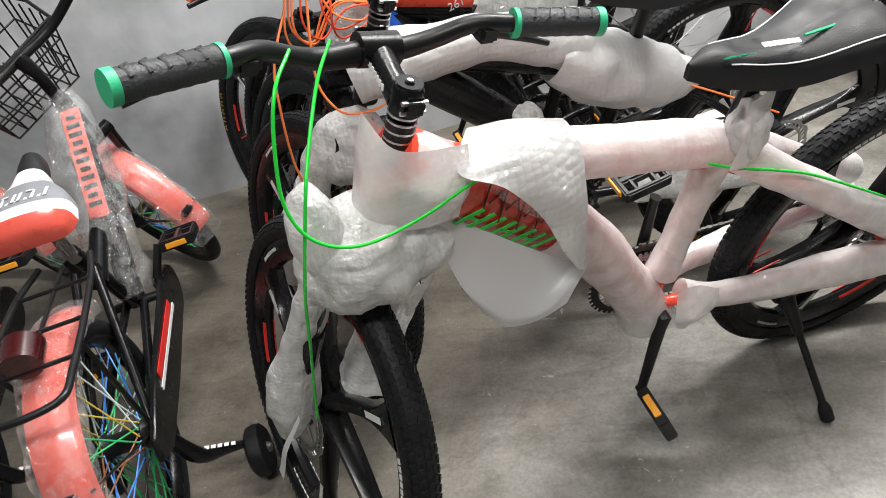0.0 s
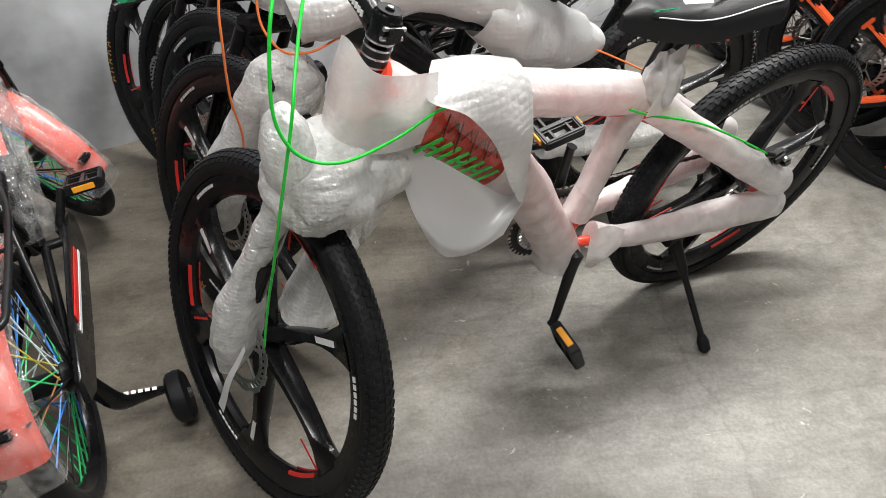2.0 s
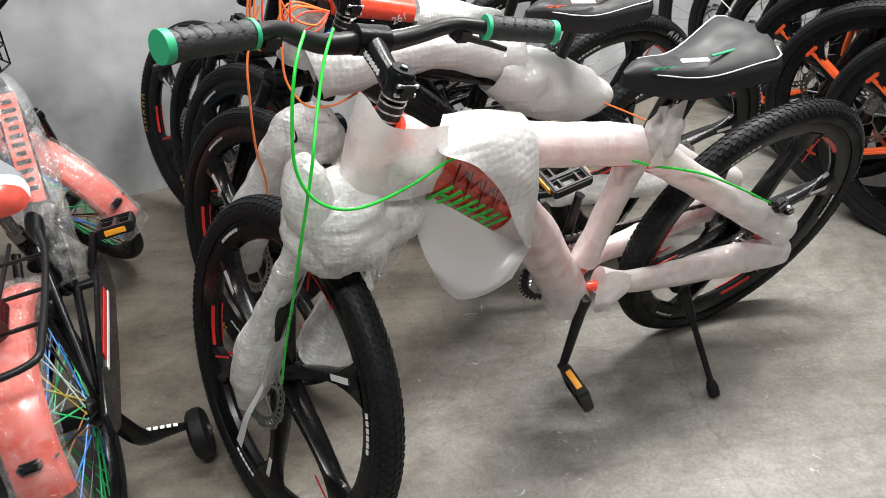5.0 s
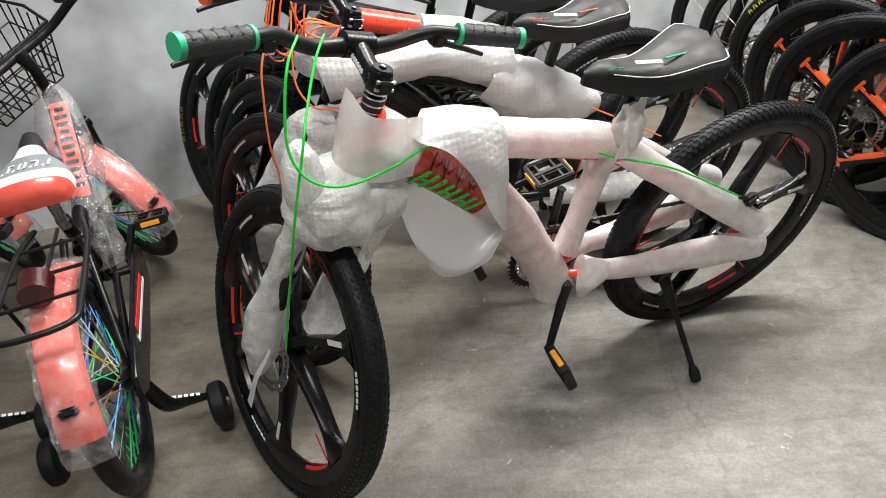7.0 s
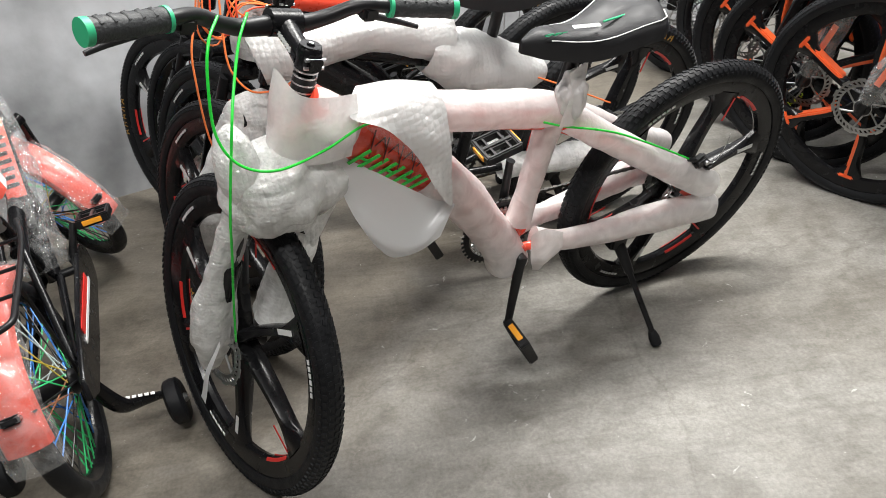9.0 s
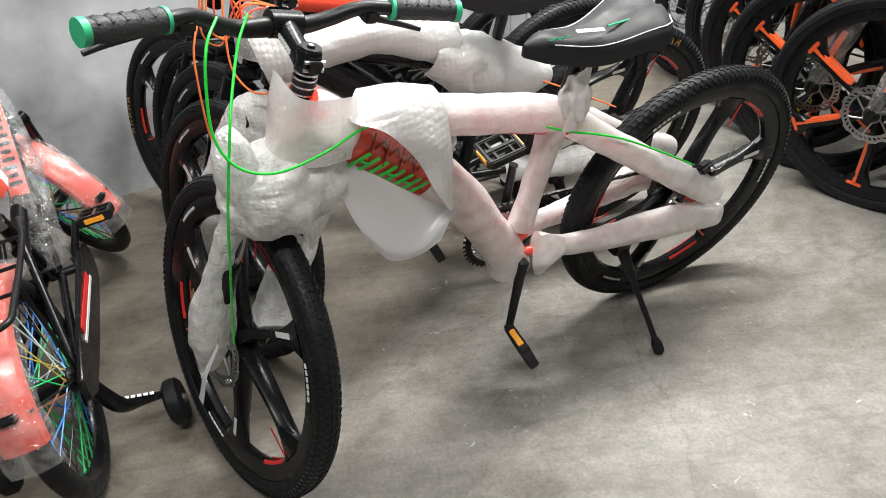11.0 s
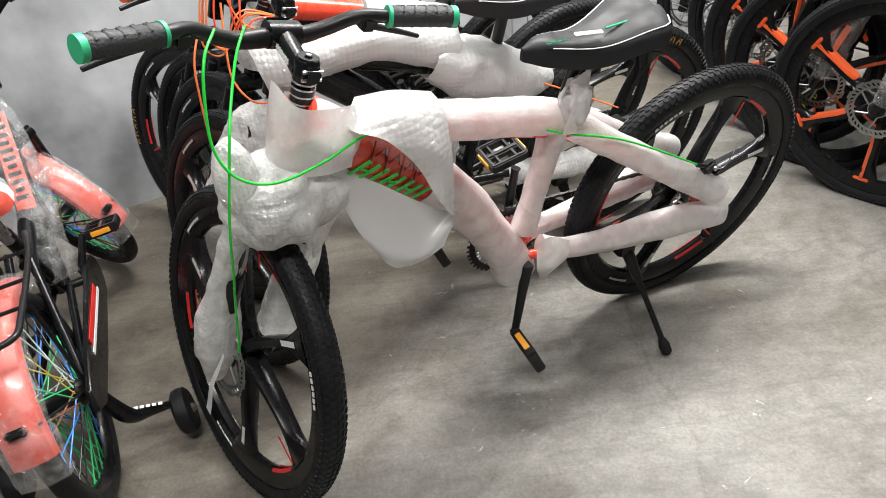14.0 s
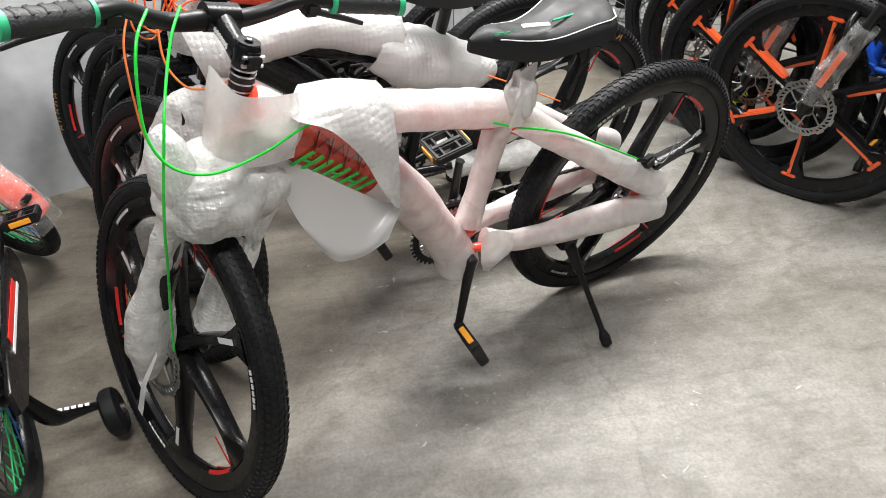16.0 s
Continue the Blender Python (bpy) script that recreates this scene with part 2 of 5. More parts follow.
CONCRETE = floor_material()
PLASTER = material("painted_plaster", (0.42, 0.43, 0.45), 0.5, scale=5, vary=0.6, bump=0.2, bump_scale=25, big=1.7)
# for the walls out of view: darkened so that less light bounces back
DARK_UNSEEN_WALL = material("dark_painted_plaster", (0.14, 0.14, 0.145), 0.6, scale=14, vary=0.12, bump=0.2, bump_scale=25, big=1.1)
# ceiling out of view, greyed to weaken ambient light and reflections on black parts
CEILING = material("white_ceiling", (0.3, 0.3, 0.3), 0.8, vary=0.05)

# ---- mesh helpers ----


def part(name, bm, mat, parent=None, label="", m=None, smooth=True):
    """One mesh object from a bmesh, under a thing or a part, at the pose m in the parent's space."""
    me = bpy.data.meshes.new(name)
    if bm.faces:
        bmesh.ops.recalc_face_normals(bm, faces=bm.faces)
    bm.to_mesh(me)
    bm.free()
    if smooth:
        me.polygons.foreach_set("use_smooth", [True] * len(me.polygons))
        me.set_sharp_from_angle(angle=radians(42))
    me.materials.append(mat)
    ob = new(name, me)
    ob.parent = parent
    if m is not None:
        ob.matrix_basis = m
    if label:
        ob["label"] = label
    return ob


def again(name, ob, m, parent=None):
    """Another part on the same mesh."""
    o = new(name, ob.data)
    o.parent = parent or ob.parent
    o.matrix_basis = m
    return o


def smooth_path(pts, n=8):
    """Catmull-Rom through the points."""
    p = [Vector(q) for q in pts]
    p = [2 * p[0] - p[1]] + p + [2 * p[-1] - p[-2]]
    res = []
    for i in range(1, len(p) - 2):
        for k in range(n):
            t = k / n
            a, b, c, d = p[i - 1], p[i], p[i + 1], p[i + 2]
            res.append(0.5 * ((2 * b) + (c - a) * t + (2 * a - 5 * b + 4 * c - d) * t * t + (3 * b - a - 3 * c + d) * t ** 3))
    return res + [p[-2]]


def tube(pts, radius, n=12, bm=None, cap=True, rough=0.0, seed=0, squash=1.0):
    """A swept tube. radius: a number, or one a point; rough: lumps, as a share of the radius."""
    bm = bm or bmesh.new()
    pts = [Vector(p) for p in pts]
    rad = list(radius) if isinstance(radius, (list, tuple)) else [radius] * len(pts)
    if len(rad) != len(pts):
        rad = [float(x) for x in np.interp(np.linspace(0, 1, len(pts)), np.linspace(0, 1, len(rad)), rad)]
    up = None
    rings = []
    for i, p in enumerate(pts):
        d = (pts[min(i + 1, len(pts) - 1)] - pts[max(i - 1, 0)]).normalized()
        if up is None:
            up = Vector((0, 0, 1)) if abs(d.z) < 0.9 else Vector((0, 1, 0))
        up = (up - d * up.dot(d)).normalized()
        side = d.cross(up)
        ring = []
        for k in range(n):
            a = 2 * math.pi * k / n
            o = up * math.cos(a) + side * math.sin(a) * squash
            r = rad[i]
            if rough:
                q = (p + o * r) * 22 + Vector((seed * 7.3, seed * 3.1, 0))
                wide = Vector((math.cos(a) * 1.7, math.sin(a) * 1.7, i * 0.07 + seed))
                r *= 1 + rough * (noise.noise(q) + 0.25 * noise.noise(q * 2.3) + 0.9 * (0.4 - abs(noise.noise(wide))))
            ring.append(bm.verts.new(p + o * r))
        rings.append(ring)
    for a, b in zip(rings, rings[1:]):
        for k in range(n):
            bm.faces.new((a[k], a[(k + 1) % n], b[(k + 1) % n], b[k]))
    if cap:
        bm.faces.new(rings[0][::-1])
        bm.faces.new(rings[-1])
    return bm


def lathe(profile, n=64, bm=None, closed=False, a0=0.0, a1=2 * math.pi):
    """Turns a profile of (radius, along) about the y axis."""
    bm = bm or bmesh.new()
    full = abs(a1 - a0 - 2 * math.pi) < 1e-6
    steps = n if full else n + 1
    rings = []
    for k in range(steps):
        a = a0 + (a1 - a0) * k / n
        rings.append([bm.verts.new((r * math.cos(a), y, r * math.sin(a))) for r, y in profile])
    m = len(profile)
    for k in range(n):
        a, b = rings[k], rings[(k + 1) % steps]
        for j in range(m if closed else m - 1):
            bm.faces.new((a[j], a[(j + 1) % m], b[(j + 1) % m], b[j]))
    if not full and closed:
        bm.faces.new(rings[0])
        bm.faces.new(rings[-1][::-1])
    return bm


def box(size, m=None, bm=None, bevel=0.0):
    bm = bm or bmesh.new()
    b = bmesh.new()
    bmesh.ops.create_cube(b, size=1)
    for v in b.verts:
        v.co = Vector((v.co.x * size[0], v.co.y * size[1], v.co.z * size[2]))
    if bevel:
        bmesh.ops.bevel(b, geom=list(b.edges), offset=bevel, segments=2, affect="EDGES")
    add(bm, b, m)
    return bm


def add(bm, b, m=None):
    """Joins the bmesh b into bm, at the pose m."""
    me = bpy.data.meshes.new("tmp")
    b.to_mesh(me)
    b.free()
    if m is not None:
        me.transform(m)
    bm.from_mesh(me)
    bpy.data.meshes.remove(me)
    return bm


def plate(outline, thick, bm=None, bevel=0.0):
    """A flat plate in the x z plane, centred on y = 0."""
    b = bmesh.new()
    f = b.faces.new([b.verts.new((x, -thick / 2, z)) for x, z in outline])
    r = bmesh.ops.extrude_face_region(b, geom=[f])
    bmesh.ops.translate(b, vec=(0, thick, 0), verts=[v for v in r["geom"] if isinstance(v, bmesh.types.BMVert)])
    if bevel:
        bmesh.ops.bevel(b, geom=list(b.edges), offset=bevel, segments=1, affect="EDGES")
    if bm is None:
        return b
    return add(bm, b)


def sheet(rows, sub=6, lumps=0.0, seed=0, thick=0.0015):
    """A loose sheet through a grid of control points, with real thickness."""
    lines = [smooth_path(r, sub) for r in rows]
    cols = [smooth_path(c, sub) for c in zip(*lines)]
    bm = bmesh.new()
    grid = []
    for i, c in enumerate(cols):
        g = []
        for j, p in enumerate(c):
            q = p * 16 + Vector((seed * 5.1, 0, seed))
            off = Vector((noise.noise(q), noise.noise(q + Vector((9, 0, 0))), noise.noise(q + Vector((0, 9, 0))))) * lumps
            g.append(bm.verts.new(p + off))
        grid.append(g)
    for a, b in zip(grid, grid[1:]):
        for j in range(len(a) - 1):
            bm.faces.new((a[j], a[j + 1], b[j + 1], b[j]))
    return bm


def letters(text, size, mat, parent, m, name="lettering", spread=1.0):
    """Raised lettering from the built-in font, as a mesh."""
    cu = bpy.data.curves.new("lettering", "FONT")
    cu.body, cu.size, cu.extrude, cu.align_x, cu.align_y, cu.space_character = text, size, 0.0006, "CENTER", "CENTER", spread
    tmp = bpy.data.objects.new("tmp", cu)
    scene.collection.objects.link(tmp)
    me = bpy.data.meshes.new_from_object(tmp.evaluated_get(bpy.context.evaluated_depsgraph_get()))
    bpy.data.objects.remove(tmp)
    me.materials.clear()
    me.materials.append(mat)
    ob = new(name, me)
    ob.parent = parent
    ob.matrix_basis = m
    return ob


def thing(name, label, category, m, group="", kind=""):
    ob = new(name)
    ob.empty_display_size = 0.1
    ob.matrix_basis = m
    return tagged(ob, label, category, group, kind)


# ---- the shop ----
def slab(name, size, centre, mat, label):
    ob = part(name, box(size), mat, None, label, Matrix.Translation(centre), smooth=False)
    return tagged(ob, label, name.split("_")[0], kind="structure")


slab("floor", (9.0, 9.0, 0.2), (0.5, 0.5, -0.1), CONCRETE, "worn grey concrete floor with stains, fine cracks and shade painted in towards the wall")
slab("ceiling", (9.0, 9.0, 0.1), (0.5, 0.5, 3.25), CEILING, "plain grey ceiling of the shop, unseen, kept dim to cut bounced light")
# three unseen walls close the room; their dark colour holds down the fill light
slab("wall_west", (0.2, 9.0, 3.2), (-3.9, 0.5, 1.6), DARK_UNSEEN_WALL, "unseen shop wall, kept dark grey to cut bounced light")
slab("wall_east", (0.2, 9.0, 3.2), (4.4, 0.5, 1.6), DARK_UNSEEN_WALL, "unseen shop wall, kept dark grey to cut bounced light")
slab("wall_south", (9.0, 0.2, 3.2), (0.5, -3.9, 1.6), DARK_UNSEEN_WALL, "unseen shop wall, kept dark grey to cut bounced light")
ob = slab("wall_north", (9.6, 0.2, 3.2), (0, 0, 0), PLASTER, "grey painted plaster wall behind the row of bicycles")
ob.matrix_basis = pose(-0.68, 2.47, 1.6, 0, 0, 20) @ pose(1.2, 0.1, 0)

# ---- bicycles: x forward, y to the rider's left, z up, the rear wheel's foot at the origin ----
R = 0.334
LINE, TILT_BACK = 198.0, -18.0


def knobs(rad, width, count=128):
    """Tread blocks in rows round a tyre."""
    bm = bmesh.new()
    rows = ((0.0, 0.0, 0, 0.0, (0.0095, 0.0078, 0.006)), (0.19, 0.0018, 20, 0.5, (0.0085, 0.0074, 0.006)), (-0.19, 0.0018, -20, 0.5, (0.0085, 0.0074, 0.006)),
            (0.36, 0.0078, 45, 0.0, (0.0095, 0.0076, 0.006)), (-0.36, 0.0078, -45, 0.0, (0.0095, 0.0076, 0.006)),
            (0.465, 0.0155, 70, 0.5, (0.008, 0.006, 0.005)), (-0.465, 0.0155, -70, 0.5, (0.008, 0.006, 0.005)))
    for k in range(count):
        for y, drop, tip, off, size in rows:
            m = pose(0, 0, 0, 0, 360 * (k + off) / count, 0) @ pose(0, y * width, rad - 0.003 - drop) @ pose(0, 0, 0, -tip, 0, 12 if y > 0 else -12)
            box(size, m, bm)
    return bm


def tyre_mesh(rad, width):
    prof = []
    for k in range(17):
        a = radians(-128 + 256 * k / 16)
        prof.append((rad - width / 2 - 0.001 + width / 2 * math.cos(a) * 0.98, width / 2 * math.sin(a)))
    return lathe(prof, 96, closed=True)


TREAD = []


def wheel(parent, m, style, disc_side=1, rad=R, width=0.05, name="wheel", spokes=None, spin=18):
    """A wheel about the y axis. style: 'mag' (cast arms), 'orange' (cast arms with orange tips) or 'wire'."""
    rim_r = rad - width * 0.86
    hub = part(name, lathe([(0.011, -0.066), (0.016, -0.064), (0.03, -0.04), (0.021, -0.03), (0.021, 0.03), (0.03, 0.04), (0.016, 0.064),
                            (0.011, 0.066)], 24, closed=True), SATIN, parent, "black hub with its rim and tyre", m)
    part("tyre", tyre_mesh(rad, width), RUBBER, hub, "black rubber tyre")
    if rad > 0.3:
        if not TREAD:
            TREAD.append(part("tread", knobs(rad, width), RUBBER, hub, "knobbly black tread blocks", smooth=False))
        else:
            again("tread", TREAD[0], Matrix(), hub)["label"] = "knobbly black tread blocks"
    w = 0.016
    deep = 0.034 if style != "wire" else 0.016
    part("rim", lathe([(rim_r + 0.006, -w), (rim_r - 0.004, -w - 0.002), (rim_r - deep, -w * 0.6), (rim_r - deep - 0.004, 0), (rim_r - deep, w * 0.6),
                       (rim_r - 0.004, w + 0.002), (rim_r + 0.006, w)], 96, closed=True), BLACK, hub, "glossy black rim")
    inner = rim_r - deep
    if style in ("mag", "orange"):
        for k in range(6):
            bm = bmesh.new()
            turn = radians(5)
            prev = None
            for j in range(13):
                s = j / 12
                r = 0.022 + (inner + 0.004 - 0.022) * s
                a = turn * s * s * 1.6
                half = 0.0145 - 0.004 * math.sin(math.pi * s) + 0.034 * (max(0, s - 0.66) / 0.34) ** 2
                th = 0.022 - 0.009 * s
                c, t = Vector((math.cos(a), 0, math.sin(a))) * r, Vector((-math.sin(a), 0, math.cos(a)))
                ring = [bm.verts.new(c + t * u + Vector((0, v, 0))) for u, v in ((-half, -th * 0.4), (-half * 0.6, -th), (half * 0.6, -th), (half, -th * 0.4),
                                                                              (half, th * 0.4), (half * 0.6, th), (-half * 0.6, th), (-half, th * 0.4))]
                if prev:
                    for i in range(8):
                        bm.faces.new((prev[i], prev[(i + 1) % 8], ring[(i + 1) % 8], ring[i]))
                prev = ring
            mm = pose(0, 0, 0, 0, 60 * k + spin, 0)
            arm = part("arm", bm, BLACK, hub, "", mm)
            if style == "orange":
                tip = box((0.15, 0.034, 0.015), pose(inner - 0.08, 0, 0.021, 0, -9, 0), bevel=0.004)
                box((0.03, 0.036, 0.026), pose(inner - 0.018, 0, 0.032, 0, -9, 0), tip, bevel=0.008)
                box((0.012, 0.036, 0.048), pose(inner - 0.004, 0, 0.034, 0, -8, 0), tip, bevel=0.004)
                part("arm_tip", tip, ORANGE, hub, "orange painted arm tip", mm)
            elif k % 2:
                for s in (1, -1):
                    part("arm_decal", box((0.05, 0.001, 0.011), pose(inner - 0.045, s * 0.0152, 0.016, 0, -13, 0)), WHITE_DECAL, hub,
                         "silver white decal", mm, smooth=False)
        if style == "mag":
            for k in range(3):
                end = 8 - spin + 120 * k
                for s in (1, -1):
                    part("rim_decal", lathe([(inner + 0.003, s * (w * 0.65 + 0.0018)), (inner - 0.0012, s * (w * 0.62 + 0.0012)), (inner - 0.004, s * (w * 0.5)),
                                             (inner + 0.003, s * w * 0.52)], 14, closed=True, a0=radians(end + 10), a1=radians(end + 30)), RED_DECAL, hub,
                         "red rim decal")
                    part("arm_edge_decal", box((0.06, 0.001, 0.005), pose(0, 0, 0, 0, -end - 5.5, 0) @ pose(inner - 0.036, s * 0.0136, 0, 0, 8, 0)), RED_DECAL, hub,
                         "red edge decal", smooth=False)
                    b = bmesh.new()
                    for i in range(6):
                        a = end + 68 + i * 2.6
                        box((0.006, 0.001, 0.009), pose(0, 0, 0, 0, -a, 0) @ pose(rim_r - 0.012, s * (w + 0.0018), 0), b)
                    part("rim_lettering", b, WHITE_DECAL, hub, "small white lettering bars")
    else:
        count = 56 if spokes else 28
        for k in range(count):
            a, s = 360 * k / count, 1 if k % 2 else -1
            c = radians(a)
            e = radians(a + (38 if k % 4 < 2 else -38))
            part("spoke", tube([(0.028 * math.cos(e), s * 0.036, 0.028 * math.sin(e)), (inner * math.cos(c), 0, inner * math.sin(c))], 0.0013 if not spokes else 0.0017, 6),
                 spokes[(k // 4) % len(spokes)] if spokes else STEEL, hub)
    if disc_side and rad > 0.25:
        brake_disc(hub, pose(0, disc_side * 0.05, 0))
    return hub


def brake_disc(parent, m):
    b = bmesh.new()
    lathe([(0.064, -0.001), (0.07, -0.001), (0.07, 0.001), (0.064, 0.001)], 60, b, closed=True)
    lathe([(0.079, -0.001), (0.0845, -0.001), (0.0845, 0.001), (0.079, 0.001)], 60, b, closed=True)
    lathe([(0.014, -0.001), (0.026, -0.001), (0.026, 0.001), (0.014, 0.001)], 24, b, closed=True)
    for k in range(6):
        a = radians(60 * k)
        tube([(0.024 * math.cos(a), 0, 0.024 * math.sin(a)), (0.045 * math.cos(a + 0.3), 0, 0.045 * math.sin(a + 0.3)), (0.066 * math.cos(a + 0.42), 0, 0.066 * math.sin(a + 0.42))], 0.0028, 6, b)
    for k in range(36):
        box((0.013, 0.002, 0.005), pose(0, 0, 0, 0, 10 * k, 0) @ pose(0.0745, 0, 0, 0, 32, 0), b)
    for k in range(12):
        box((0.006, 0.002, 0.024), pose(0, 0, 0, 0, 30 * k, 0) @ pose(0.0855, 0, 0), b, bevel=0.0009)
    return part("brake_disc", b, DISC, parent, "drilled steel brake disc", m)


def saddle_mesh():
    """A broad padded saddle, nose towards +x."""
    bm = bmesh.new()
    rings = []
    for i in range(19):
        s = i / 18
        x = 0.135 - 0.27 * s
        half = 0.02 + 0.02 * min(1, s * 3) + 0.056 * (max(0, s - 0.36) / 0.64) ** 1.1
        half *= math.sqrt(max(0.0, 1 - max(0, (s - 0.86) / 0.14) ** 2 * 0.75)) * math.sqrt(min(1, 0.05 + s * 7))
        top = 0.012 * math.cos(s * 2.2 * math.pi) * (0.4 + s) - 0.012 * max(0, 0.12 - s) / 0.12 + 0.012 * s
        deep = (0.048 - 0.012 * abs(s - 0.4)) * (0.55 + 0.45 * min(1, s * 8))
        ring = []
        for k in range(16):
            a = math.pi * k / 15
            y = -half * math.cos(a)
            z = top - deep + deep * math.sin(a) ** 0.45 - (0.006 if abs(y) < 0.012 and s > 0.25 else 0)
            ring.append(bm.verts.new((x, y, z)))
        rings.append(ring)
    for a, b in zip(rings, rings[1:]):
        for k in range(15):
            bm.faces.new((a[k], a[k + 1], b[k + 1], b[k]))
        bm.faces.new((a[0], b[0], b[15], a[15]))
    bm.faces.new(rings[0])
    bm.faces.new(rings[-1])
    return bm


def saddle_line(side, y_scale, z=0.0015):
    """A thin seam along the top of the saddle."""
    pts = []
    for i in range(1, 19):
        s = i / 18
        half = 0.02 + 0.02 * min(1, s * 3) + 0.056 * (max(0, s - 0.36) / 0.64) ** 1.1
        half *= math.sqrt(max(0.0, 1 - max(0, (s - 0.86) / 0.14) ** 2 * 0.75)) * math.sqrt(min(1, 0.05 + s * 7))
        top = 0.012 * math.cos(s * 2.2 * math.pi) * (0.4 + s) - 0.012 * max(0, 0.12 - s) / 0.12 + 0.012 * s
        deep = (0.048 - 0.012 * abs(s - 0.4)) * (0.55 + 0.45 * min(1, s * 8))
        c = y_scale
        pts.append((0.135 - 0.27 * s, side * half * c, top - deep + deep * math.sqrt(max(0, 1 - c * c)) ** 0.45 + z))
    return pts


def saddle(parent, m, accent):
    s = part("saddle", saddle_mesh(), SADDLE, parent, "padded black vinyl saddle with a pale seam", m)
    pale = WHITE_DECAL
    for side in (1, -1):
        part("seam", tube(saddle_line(side, 0.86)[2:], 0.0012, 6), pale, s, "pale seam line")
    letters("GEL", 0.022, accent, s, pose(0.088, 0.03, 0.0085, -42, 0, 180 - 8), spread=1.1)
    bars = bmesh.new()
    for i in range(8):
        box((0.0055, 0.008, 0.001), pose(0.045 - i * 0.0075, 0.024, 0.0105 - 0.0009 * i, -14, 8, 0), bars)
    part("lettering_bars", bars, pale, s, "small white lettering bars", smooth=False)
    part("stripe", tube([(-0.02, 0.02, 0.006), (-0.075, 0.022, 0.012)], 0.0022, 6), accent, s, "coloured stripe")
    part("rails", tube(smooth_path([(0.1, 0.02, -0.035), (0.05, 0.021, -0.05), (-0.06, 0.021, -0.05), (-0.11, 0.03, -0.03)], 5), 0.0035, 8,
                       tube(smooth_path([(0.1, -0.02, -0.035), (0.05, -0.021, -0.05), (-0.06, -0.021, -0.05), (-0.11, -0.03, -0.03)], 5), 0.0035, 8)),
         SATIN, s)
    return s


def pedal(parent, m):
    p = part("pedal", box((0.08, 0.016, 0.02), pose(0, 0, 0), bevel=0.004), SATIN, parent, "black plastic pedal with amber reflectors", m)
    b = bmesh.new()
    for y in (-0.036, 0.036):
        box((0.084, 0.01, 0.024), pose(0, y, 0), b, bevel=0.003)
    for x in (-0.041, 0.041):
        box((0.01, 0.08, 0.024), pose(x, 0, 0), b, bevel=0.003)
    for x in (-0.02, 0.02):
        box((0.005, 0.07, 0.016), pose(x, 0, 0), b)
    part("cage", b, SATIN, p)
    for s in (1, -1):
        part("reflector", box((0.004, 0.046, 0.013), pose(s * 0.048, 0, 0), bevel=0.001), AMBER, p, "amber reflector")
    return p


def steering_pose(steer, cap=(0.866, 0, 0.94)):
    return pose(*cap, 0, TILT_BACK, 0) @ pose(0, 0, 0, 0, 0, steer)


